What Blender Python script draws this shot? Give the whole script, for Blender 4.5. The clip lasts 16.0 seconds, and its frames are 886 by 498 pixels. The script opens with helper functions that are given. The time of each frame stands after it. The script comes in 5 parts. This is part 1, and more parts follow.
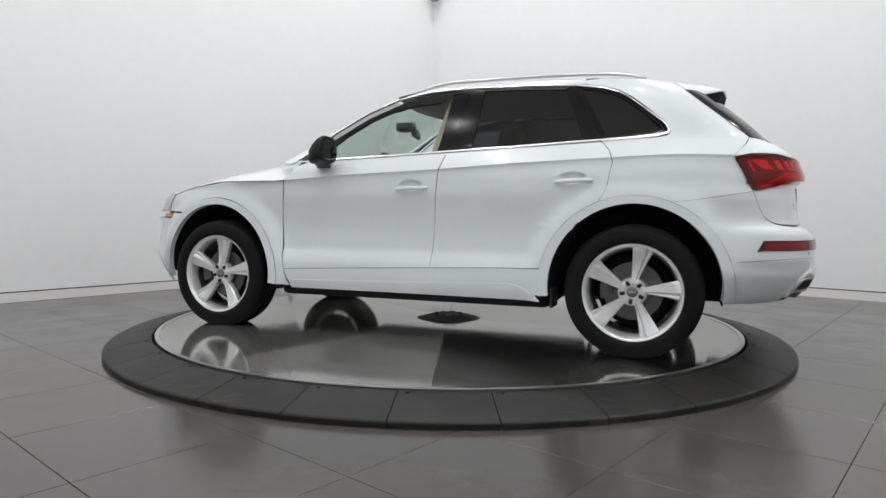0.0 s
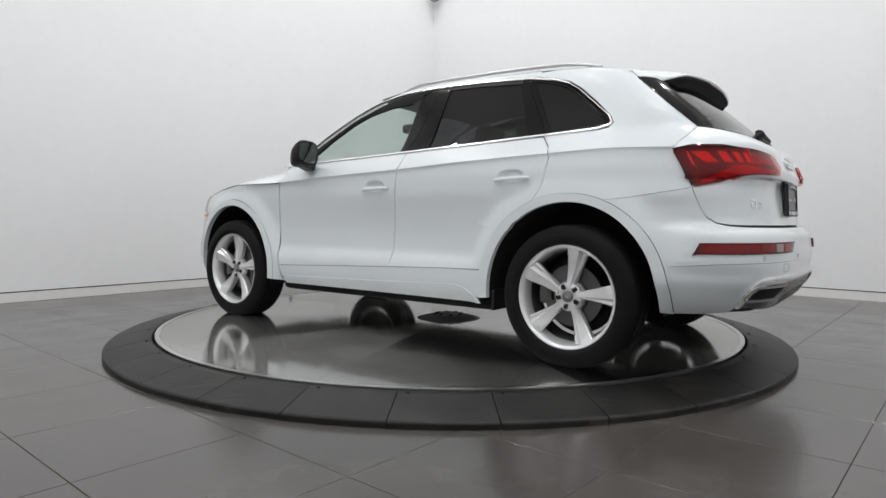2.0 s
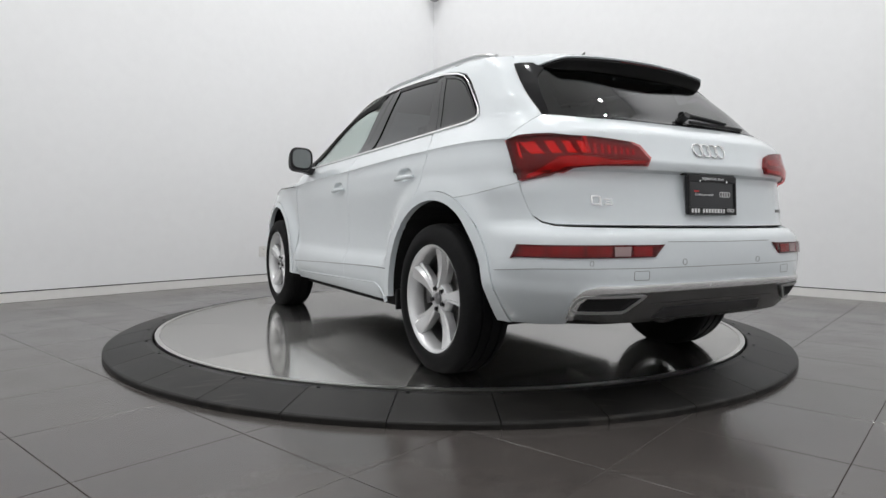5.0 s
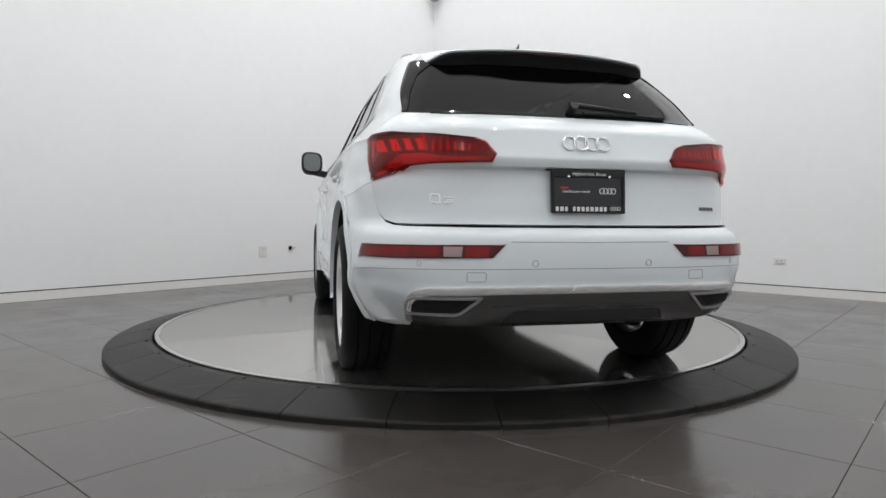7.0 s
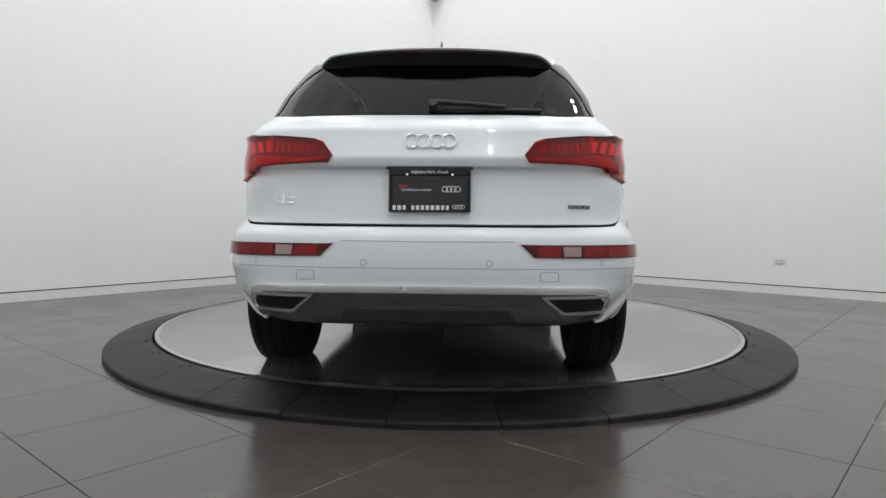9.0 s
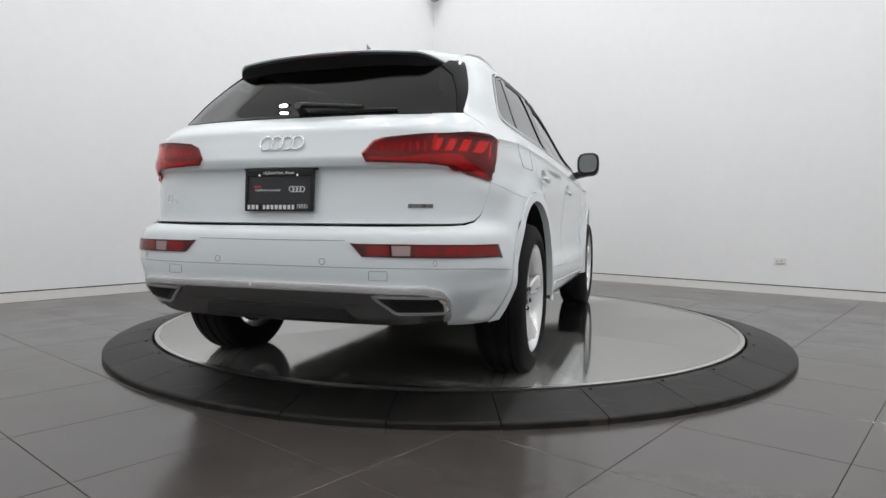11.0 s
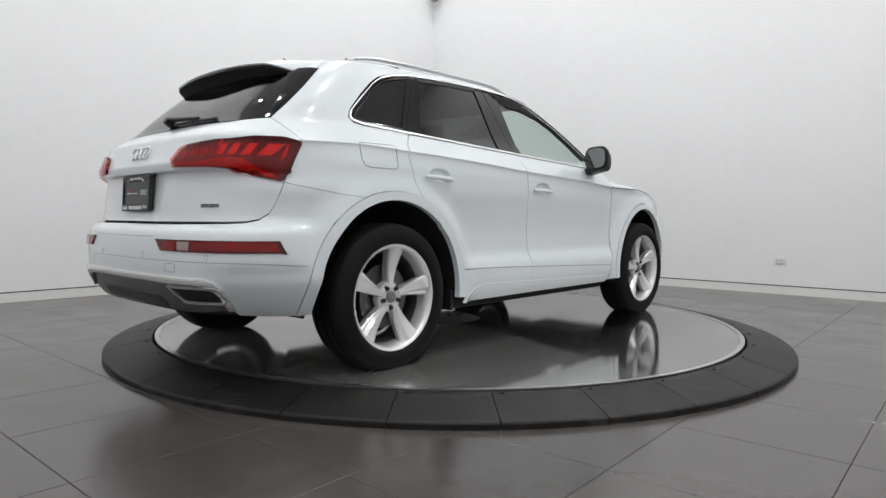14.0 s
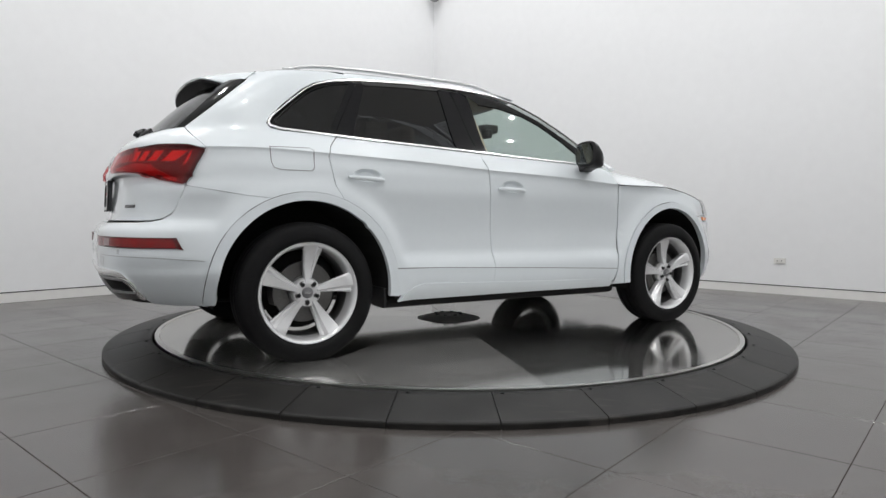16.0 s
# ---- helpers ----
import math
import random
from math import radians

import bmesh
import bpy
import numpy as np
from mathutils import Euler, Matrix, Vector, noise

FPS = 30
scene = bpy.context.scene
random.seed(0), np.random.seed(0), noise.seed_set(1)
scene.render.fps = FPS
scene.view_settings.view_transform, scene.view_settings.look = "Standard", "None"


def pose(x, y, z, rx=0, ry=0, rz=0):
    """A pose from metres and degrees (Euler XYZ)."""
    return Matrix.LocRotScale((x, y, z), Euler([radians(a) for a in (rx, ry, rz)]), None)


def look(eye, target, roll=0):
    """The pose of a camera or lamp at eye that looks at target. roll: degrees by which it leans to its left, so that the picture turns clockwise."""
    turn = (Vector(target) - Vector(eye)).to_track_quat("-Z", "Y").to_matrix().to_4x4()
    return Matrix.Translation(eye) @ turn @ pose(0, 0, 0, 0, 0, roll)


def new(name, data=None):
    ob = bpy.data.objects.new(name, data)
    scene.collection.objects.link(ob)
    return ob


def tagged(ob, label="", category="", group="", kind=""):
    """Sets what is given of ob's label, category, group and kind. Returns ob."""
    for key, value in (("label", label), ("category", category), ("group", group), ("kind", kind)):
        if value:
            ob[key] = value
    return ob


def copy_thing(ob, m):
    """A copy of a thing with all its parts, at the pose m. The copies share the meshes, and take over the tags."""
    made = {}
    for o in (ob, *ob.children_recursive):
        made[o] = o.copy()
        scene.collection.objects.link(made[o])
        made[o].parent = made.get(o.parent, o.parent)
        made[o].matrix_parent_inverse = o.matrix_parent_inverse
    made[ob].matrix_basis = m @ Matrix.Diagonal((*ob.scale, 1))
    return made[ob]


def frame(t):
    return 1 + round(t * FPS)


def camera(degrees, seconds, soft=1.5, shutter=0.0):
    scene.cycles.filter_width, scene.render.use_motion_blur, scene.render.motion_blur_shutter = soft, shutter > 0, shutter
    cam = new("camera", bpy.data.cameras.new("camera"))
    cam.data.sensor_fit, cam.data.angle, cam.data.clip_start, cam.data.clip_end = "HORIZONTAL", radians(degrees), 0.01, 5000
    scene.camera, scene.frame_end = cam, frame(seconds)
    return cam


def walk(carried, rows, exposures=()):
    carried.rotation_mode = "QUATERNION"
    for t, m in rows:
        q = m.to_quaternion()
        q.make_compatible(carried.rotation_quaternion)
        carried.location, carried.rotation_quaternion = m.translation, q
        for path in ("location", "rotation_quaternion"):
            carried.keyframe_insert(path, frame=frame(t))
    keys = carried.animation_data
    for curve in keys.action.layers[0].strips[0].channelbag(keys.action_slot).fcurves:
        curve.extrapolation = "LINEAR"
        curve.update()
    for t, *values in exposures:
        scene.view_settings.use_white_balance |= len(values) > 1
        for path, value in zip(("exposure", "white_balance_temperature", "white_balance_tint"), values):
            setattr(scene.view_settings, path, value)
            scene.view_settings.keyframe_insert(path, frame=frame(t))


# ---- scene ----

# ---------------- camera ----------------
cam = camera(70.12, 16.0, soft=1.5)
EYE = (0.0, -4.796, 0.756)
AIM = (-0.00972, -3.7972, 0.7076)
walk(cam, [(0.0, look(EYE, AIM, 0.42)), (16.0, look(EYE, AIM, 0.42))])

# ---------------- light ----------------
world = bpy.data.worlds.new("world")
scene.world = world
world.use_nodes = True
world.node_tree.nodes["Background"].inputs[0].default_value = (0.9, 0.95, 1.0, 1)
world.node_tree.nodes["Background"].inputs[1].default_value = 0.0
scene.view_settings.exposure = 0.0

FLOOR = -0.083          # room floor; the table's top is z = 0
TURN = 50.0             # the room's walls and tiles run at 50 and 140 degrees
N1 = Vector((-math.sin(radians(TURN)), math.cos(radians(TURN)), 0))
N2 = Vector((-math.cos(radians(TURN)), -math.sin(radians(TURN)), 0))
A_MIN, A_MAX, B_MIN, B_MAX = -6.6, 3.98, -4.30, 7.2
CEIL = 6.5
LAMP_POWER = 34.0


def room(a, b, z):
    """Room coordinates (along the two wall normals) to the world."""
    return N1 * a + N2 * b + Vector((0, 0, z))


BRUSH = radians(46)     # the brushing's direction on each steel wedge, from its first edge


# ---------------- materials ----------------
def nodes_of(name):
    m = bpy.data.materials.new(name)
    m.use_nodes = True
    nt = m.node_tree
    return m, nt, nt.nodes["Principled BSDF"]


def simple(name, colour, rough=0.5, metal=0.0, coat=0.0, grain=0.0, scale=60.0, bump=0.0, rough_var=0.0, spec=0.5):
    """A plain surface with fine variation of tone, gloss and relief."""
    m, nt, b = nodes_of(name)
    b.inputs["Base Color"].default_value = (*colour, 1)
    b.inputs["Roughness"].default_value = rough
    b.inputs["Metallic"].default_value = metal
    b.inputs["Coat Weight"].default_value = coat
    b.inputs["Coat Roughness"].default_value = 0.03
    b.inputs["Specular IOR Level"].default_value = spec
    if grain or bump or rough_var:
        tc = nt.nodes.new("ShaderNodeTexCoord")
        n1 = nt.nodes.new("ShaderNodeTexNoise")
        n1.inputs["Scale"].default_value = scale
        n1.inputs["Detail"].default_value = 6
        nt.links.new(tc.outputs["Object"], n1.inputs["Vector"])
        n2 = nt.nodes.new("ShaderNodeTexNoise")
        n2.inputs["Scale"].default_value = scale / 14
        n2.inputs["Detail"].default_value = 3
        nt.links.new(tc.outputs["Object"], n2.inputs["Vector"])
        mixn = nt.nodes.new("ShaderNodeMath")
        mixn.operation = "ADD"
        nt.links.new(n1.outputs["Fac"], mixn.inputs[0])
        nt.links.new(n2.outputs["Fac"], mixn.inputs[1])
        if grain:
            r = nt.nodes.new("ShaderNodeMapRange")
            r.inputs[1].default_value, r.inputs[2].default_value = 0.6, 1.4
            r.inputs[3].default_value, r.inputs[4].default_value = 1 - grain, 1 + grain
            nt.links.new(mixn.outputs[0], r.inputs[0])
            mul = nt.nodes.new("ShaderNodeMix")
            mul.data_type, mul.blend_type = "RGBA", "MULTIPLY"
            mul.inputs[0].default_value = 1
            mul.inputs[6].default_value = (*colour, 1)
            nt.links.new(r.outputs[0], mul.inputs[7])
            nt.links.new(mul.outputs[2], b.inputs["Base Color"])
        if rough_var:
            r = nt.nodes.new("ShaderNodeMapRange")
            r.inputs[1].default_value, r.inputs[2].default_value = 0.6, 1.4
            r.inputs[3].default_value, r.inputs[4].default_value = max(0.02, rough - rough_var), rough + rough_var
            nt.links.new(mixn.outputs[0], r.inputs[0])
            nt.links.new(r.outputs[0], b.inputs["Roughness"])
        if bump:
            bp = nt.nodes.new("ShaderNodeBump")
            bp.inputs["Strength"].default_value = bump
            bp.inputs["Distance"].default_value = 0.002
            nt.links.new(n1.outputs["Fac"], bp.inputs["Height"])
            nt.links.new(bp.outputs[0], b.inputs["Normal"])
    return m


def tile_material():
    """Grey porcelain floor tile, satin, with faint clouding; each tile a little different."""
    m, nt, b = nodes_of("floor_tile")
    oi = nt.nodes.new("ShaderNodeObjectInfo")
    geo = nt.nodes.new("ShaderNodeNewGeometry")
    n1 = nt.nodes.new("ShaderNodeTexNoise")
    n1.inputs["Scale"].default_value, n1.inputs["Detail"].default_value = 3.0, 8
    nt.links.new(geo.outputs["Position"], n1.inputs["Vector"])
    n2 = nt.nodes.new("ShaderNodeTexNoise")
    n2.inputs["Scale"].default_value, n2.inputs["Detail"].default_value = 160.0, 3
    nt.links.new(geo.outputs["Position"], n2.inputs["Vector"])
    a = nt.nodes.new("ShaderNodeMath")
    a.operation = "MULTIPLY_ADD"
    a.inputs[1].default_value, a.inputs[2].default_value = 0.35, 0.0
    nt.links.new(n2.outputs["Fac"], a.inputs[0])
    s = nt.nodes.new("ShaderNodeMath")
    s.operation = "ADD"
    nt.links.new(n1.outputs["Fac"], s.inputs[0])
    nt.links.new(a.outputs[0], s.inputs[1])
    r = nt.nodes.new("ShaderNodeMath")
    r.operation = "MULTIPLY_ADD"
    r.inputs[1].default_value = 0.12
    nt.links.new(oi.outputs["Random"], r.inputs[0])
    nt.links.new(s.outputs[0], r.inputs[2])
    ramp = nt.nodes.new("ShaderNodeValToRGB")
    ramp.color_ramp.elements[0].position, ramp.color_ramp.elements[1].position = 0.4, 1.0
    ramp.color_ramp.elements[0].color = (0.056, 0.050, 0.047, 1)
    ramp.color_ramp.elements[1].color = (0.080, 0.072, 0.067, 1)
    nt.links.new(r.outputs[0], ramp.inputs[0])
    nt.links.new(ramp.outputs[0], b.inputs["Base Color"])
    rr = nt.nodes.new("ShaderNodeMapRange")
    rr.inputs[1].default_value, rr.inputs[2].default_value, rr.inputs[3].default_value, rr.inputs[4].default_value = 0.3, 0.8, 0.17, 0.26
    nt.links.new(n1.outputs["Fac"], rr.inputs[0])
    nt.links.new(rr.outputs[0], b.inputs["Roughness"])
    b.inputs["Specular IOR Level"].default_value = 0.68
    bp = nt.nodes.new("ShaderNodeBump")
    bp.inputs["Strength"].default_value, bp.inputs["Distance"].default_value = 0.12, 0.001
    nt.links.new(n2.outputs["Fac"], bp.inputs["Height"])
    nt.links.new(bp.outputs[0], b.inputs["Normal"])
    return m


def steel_material():
    """Brushed stainless sheet: a clear sheen under a long streaked one across the brushing, with smears and scuffs."""
    m, nt, b = nodes_of("brushed_steel")
    nt.nodes.remove(b)
    tc = nt.nodes.new("ShaderNodeTexCoord")
    mp = nt.nodes.new("ShaderNodeMapping")
    mp.inputs["Rotation"].default_value = (0, 0, -BRUSH)
    mp.inputs["Scale"].default_value = (3.0, 260.0, 1.0)
    nt.links.new(tc.outputs["Object"], mp.inputs["Vector"])
    n1 = nt.nodes.new("ShaderNodeTexNoise")
    n1.inputs["Scale"].default_value, n1.inputs["Detail"].default_value = 1.0, 4
    nt.links.new(mp.outputs[0], n1.inputs["Vector"])
    n2 = nt.nodes.new("ShaderNodeTexNoise")
    n2.inputs["Scale"].default_value, n2.inputs["Detail"].default_value = 1.4, 3
    nt.links.new(tc.outputs["Object"], n2.inputs["Vector"])
    ramp = nt.nodes.new("ShaderNodeValToRGB")
    ramp.color_ramp.elements[0].color = (0.55, 0.545, 0.53, 1)
    ramp.color_ramp.elements[1].color = (0.68, 0.67, 0.655, 1)
    nt.links.new(n1.outputs["Fac"], ramp.inputs[0])
    tangent = nt.nodes.new("ShaderNodeVectorTransform")
    tangent.vector_type, tangent.convert_from, tangent.convert_to = "VECTOR", "OBJECT", "WORLD"
    tangent.inputs[0].default_value = (math.cos(BRUSH + math.pi / 2), math.sin(BRUSH + math.pi / 2), 0)
    ra = nt.nodes.new("ShaderNodeMapRange")
    ra.inputs[1].default_value, ra.inputs[2].default_value, ra.inputs[3].default_value, ra.inputs[4].default_value = 0.35, 0.70, 0.07, 0.11
    nt.links.new(n2.outputs["Fac"], ra.inputs[0])
    clear = nt.nodes.new("ShaderNodeBsdfAnisotropic")
    nt.links.new(ra.outputs[0], clear.inputs["Roughness"])
    streak = nt.nodes.new("ShaderNodeBsdfAnisotropic")
    streak.inputs["Roughness"].default_value = 0.46
    streak.inputs["Anisotropy"].default_value = 0.60
    nt.links.new(tangent.outputs[0], streak.inputs["Tangent"])
    share = nt.nodes.new("ShaderNodeMapRange")
    share.inputs[1].default_value, share.inputs[2].default_value, share.inputs[3].default_value, share.inputs[4].default_value = 0.3, 0.75, 0.15, 0.19
    nt.links.new(n2.outputs["Fac"], share.inputs[0])
    mx = nt.nodes.new("ShaderNodeMixShader")
    nt.links.new(share.outputs[0], mx.inputs[0])
    for k, g in ((1, clear), (2, streak)):
        nt.links.new(ramp.outputs[0], g.inputs["Color"])
        nt.links.new(g.outputs[0], mx.inputs[k])
    nt.links.new(mx.outputs[0], nt.nodes["Material Output"].inputs[0])
    return m


def rubber_material():
    """Black rubber ramp tile, dusty, with scuff streaks."""
    m, nt, b = nodes_of("ramp_rubber")
    geo = nt.nodes.new("ShaderNodeNewGeometry")
    oi = nt.nodes.new("ShaderNodeObjectInfo")
    n1 = nt.nodes.new("ShaderNodeTexNoise")
    n1.inputs["Scale"].default_value, n1.inputs["Detail"].default_value = 5.0, 9
    nt.links.new(geo.outputs["Position"], n1.inputs["Vector"])
    n2 = nt.nodes.new("ShaderNodeTexNoise")
    n2.inputs["Scale"].default_value, n2.inputs["Detail"].default_value = 220.0, 2
    nt.links.new(geo.outputs["Position"], n2.inputs["Vector"])
    r = nt.nodes.new("ShaderNodeMath")
    r.operation = "MULTIPLY_ADD"
    r.inputs[1].default_value = 0.15
    nt.links.new(oi.outputs["Random"], r.inputs[0])
    nt.links.new(n1.outputs["Fac"], r.inputs[2])
    ramp = nt.nodes.new("ShaderNodeValToRGB")
    ramp.color_ramp.elements[0].position, ramp.color_ramp.elements[1].position = 0.35, 0.95
    ramp.color_ramp.elements[0].color = (0.0060, 0.0057, 0.0053, 1)
    ramp.color_ramp.elements[1].color = (0.0200, 0.0188, 0.0172, 1)
    nt.links.new(r.outputs[0], ramp.inputs[0])
    mp = nt.nodes.new("ShaderNodeMapping")
    mp.inputs["Scale"].default_value = (5.0, 26.0, 4.0)
    nt.links.new(geo.outputs["Position"], mp.inputs["Vector"])
    n3 = nt.nodes.new("ShaderNodeTexNoise")
    n3.inputs["Scale"].default_value, n3.inputs["Detail"].default_value = 1.0, 5
    nt.links.new(mp.outputs[0], n3.inputs["Vector"])
    big = nt.nodes.new("ShaderNodeTexNoise")
    big.inputs["Scale"].default_value, big.inputs["Detail"].default_value = 1.1, 2
    nt.links.new(geo.outputs["Position"], big.inputs["Vector"])
    both = nt.nodes.new("ShaderNodeMath")
    both.operation = "MULTIPLY"
    nt.links.new(n3.outputs["Fac"], both.inputs[0])
    nt.links.new(big.outputs["Fac"], both.inputs[1])
    scuff = nt.nodes.new("ShaderNodeMapRange")
    scuff.inputs[1].default_value, scuff.inputs[2].default_value, scuff.inputs[3].default_value, scuff.inputs[4].default_value = 0.31, 0.44, 0.0, 0.8
    nt.links.new(both.outputs[0], scuff.inputs[0])
    dust = nt.nodes.new("ShaderNodeMix")
    dust.data_type = "RGBA"
    dust.inputs[7].default_value = (0.050, 0.045, 0.040, 1)
    nt.links.new(scuff.outputs[0], dust.inputs[0])
    nt.links.new(ramp.outputs[0], dust.inputs[6])
    nt.links.new(dust.outputs[2], b.inputs["Base Color"])
    b.inputs["Roughness"].default_value = 0.5
    b.inputs["Specular IOR Level"].default_value = 0.28
    bp = nt.nodes.new("ShaderNodeBump")
    bp.inputs["Strength"].default_value, bp.inputs["Distance"].default_value = 0.25, 0.001
    nt.links.new(n2.outputs["Fac"], bp.inputs["Height"])
    nt.links.new(bp.outputs[0], b.inputs["Normal"])
    return m


def glass_material(name, tint, gloss_rough=0.01, face=0.11):
    """Sheet glass: a tinted clear layer under a Fresnel reflection."""
    m, nt, b = nodes_of(name)
    nt.nodes.remove(b)
    out = nt.nodes["Material Output"]
    tr = nt.nodes.new("ShaderNodeBsdfTransparent")
    tr.inputs[0].default_value = (*tint, 1)
    gl = nt.nodes.new("ShaderNodeBsdfGlossy")
    gl.inputs["Roughness"].default_value = gloss_rough
    lw = nt.nodes.new("ShaderNodeLayerWeight")
    lw.inputs["Blend"].default_value = 0.5
    pw = nt.nodes.new("ShaderNodeMath")
    pw.operation = "POWER"
    pw.inputs[1].default_value = 5.0
    nt.links.new(lw.outputs["Facing"], pw.inputs[0])
    fr = nt.nodes.new("ShaderNodeMath")
    fr.operation = "MULTIPLY_ADD"
    fr.inputs[1].default_value, fr.inputs[2].default_value = 1 - face, face
    nt.links.new(pw.outputs[0], fr.inputs[0])
    mx = nt.nodes.new("ShaderNodeMixShader")
    nt.links.new(fr.outputs[0], mx.inputs[0])
    nt.links.new(tr.outputs[0], mx.inputs[1])
    nt.links.new(gl.outputs[0], mx.inputs[2])
    nt.links.new(mx.outputs[0], out.inputs[0])
    return m


def glow_material(name, colour, strength):
    m, nt, b = nodes_of(name)
    b.inputs["Emission Color"].default_value = (*colour, 1)
    b.inputs["Emission Strength"].default_value = strength
    return m


WALL = simple("wall_paint", (0.845, 0.85, 0.858), 0.55, grain=0.02, scale=9, bump=0.05)
CEILING = simple("ceiling_paint", (0.80, 0.80, 0.79), 0.8, grain=0.03, scale=8)
BASE = simple("base_paint", (0.80, 0.79, 0.77), 0.4, grain=0.03, scale=14)
DARKGAP = simple("dark_gap", (0.012, 0.012, 0.012), 0.9)
TILE = tile_material()
GROUT = simple("grout", (0.045, 0.036, 0.032), 0.85, grain=0.2, scale=90)
STEEL = steel_material()
STEEL_EDGE = simple("steel_edge", (0.6, 0.59, 0.57), 0.28, 1.0, grain=0.1, scale=30)
HUB_STEEL = simple("hub_steel", (0.50, 0.495, 0.48), 0.55, 0.3, grain=0.1, scale=30)
RUBBER = rubber_material()
PAINT = simple("white_paint", (0.725, 0.772, 0.797), 0.3, coat=1.0, grain=0.012, scale=30)
CHROME = simple("bright_trim", (0.88, 0.88, 0.88), 0.24, 0.75, rough_var=0.04, scale=40)
SATIN = simple("satin_aluminium", (0.56, 0.565, 0.57), 0.34, 0.85, grain=0.05, scale=60, rough_var=0.05)
SILVER = simple("silver_paint", (0.16, 0.16, 0.16), 0.26, 0.85, grain=0.05, scale=50)
DARKGREY = simple("dark_grey_plastic", (0.045, 0.045, 0.046), 0.45, 0.2, grain=0.1, scale=80)
GLOSSBLACK = simple("gloss_black", (0.006, 0.006, 0.007), 0.08, spec=0.38, grain=0.1, scale=60)
BLACK = simple("black_plastic", (0.010, 0.010, 0.011), 0.42, spec=0.35, grain=0.25, scale=140, bump=0.1)
WELL = simple("well_felt", (0.006, 0.006, 0.006), 0.95, grain=0.3, scale=120)
TYRE = simple("tyre_rubber", (0.0075, 0.0075, 0.008), 0.7, spec=0.16, grain=0.25, scale=70, bump=0.12)
RIM = simple("alloy_paint", (0.80, 0.805, 0.81), 0.26, 0.5, coat=0.4, grain=0.03, scale=60)
RIM_DARK = simple("alloy_barrel", (0.17, 0.17, 0.17), 0.4, 0.8, grain=0.1, scale=40)
DISC = simple("brake_iron", (0.12, 0.118, 0.115), 0.4, 0.9, grain=0.15, scale=80)
PRIVACY = glass_material("privacy_glass", (0.045, 0.048, 0.052), face=0.075)
TAILGLASS = glass_material("tail_glass", (0.07, 0.073, 0.078))
CLEAR = glass_material("side_glass", (0.80, 0.90, 0.86), face=0.08)
SCREEN = glass_material("screen_glass", (0.74, 0.80, 0.77))
RED = simple("red_lens", (0.48, 0.006, 0.010), 0.13, coat=0.4, spec=0.4, grain=0.45, scale=24)
RED_BRIGHT = simple("red_lens_bright", (0.82, 0.016, 0.014), 0.2, coat=0.2, spec=0.3)
RED_MID = simple("red_lens_mid", (0.14, 0.003, 0.006), 0.1, coat=0.3, spec=0.35, grain=0.4, scale=30)
RED_DARK = simple("red_lens_dark", (0.055, 0.002, 0.004), 0.1, coat=0.3, spec=0.35)
RED_COVER = glass_material("red_lamp_cover", (0.90, 0.42, 0.42), 0.03, 0.03)
BAR_COVER = glass_material("bar_lamp_cover", (0.62, 0.50, 0.50), 0.03, 0.03)
CLEARLENS = simple("clear_lens", (0.85, 0.84, 0.83), 0.15, coat=1.0)
AMBER = simple("amber_lens", (0.75, 0.22, 0.04), 0.2, coat=1.0)
LAMPGLASS = simple("headlamp_lens", (0.42, 0.43, 0.44), 0.08, coat=1.0)
MIRROR = simple("mirror_glass", (0.22, 0.24, 0.24), 0.03, 1.0)
BEIGE = simple("beige_trim", (0.42, 0.34, 0.25), 0.7, grain=0.08, scale=90)
LEATHER = simple("beige_leather", (0.36, 0.26, 0.17), 0.5, grain=0.1, scale=90, bump=0.1)
HEADLINER = simple("headliner_cloth", (0.56, 0.53, 0.48), 0.9, grain=0.06, scale=200)
# grey of the panel joints, also of the shade painted along bumper creases
JOINT_SHADE = simple("grey_joint_and_shade", (0.30, 0.31, 0.315), 0.6)
PLATE_BLACK = simple("plate_black", (0.018, 0.019, 0.022), 0.3, grain=0.1, scale=60)
PRINT = simple("white_print", (0.78, 0.78, 0.78), 0.5)
REDPRINT = simple("red_print", (0.5, 0.03, 0.03), 0.5)
PLASTIC_WHITE = simple("white_plastic", (0.74, 0.73, 0.70), 0.35, grain=0.02, scale=80)
DOME = simple("smoked_dome", (0.32, 0.32, 0.33), 0.12, coat=0.6)
GLOW = glow_material("lamp_glow", (1.0, 0.98, 0.95), 24.0)


# ---------------- mesh helpers ----------------
def mesh_of(name, bm, material, smooth=False):
    me = bpy.data.meshes.new(name)
    bm.normal_update()
    bm.to_mesh(me)
    bm.free()
    me.materials.append(material)
    if smooth:
        me.shade_smooth()
        me.set_sharp_from_angle(angle=radians(35))
    return me


def part(name, bm, material, parent, label="", smooth=False):
    ob = new(name, mesh_of(name, bm, material, smooth))
    ob.parent = parent
    return tagged(ob, label)


def empty(name, label, category, group="", kind=""):
    e = new(name)
    e.empty_display_size = 0.1
    return tagged(e, label, category, group, kind)


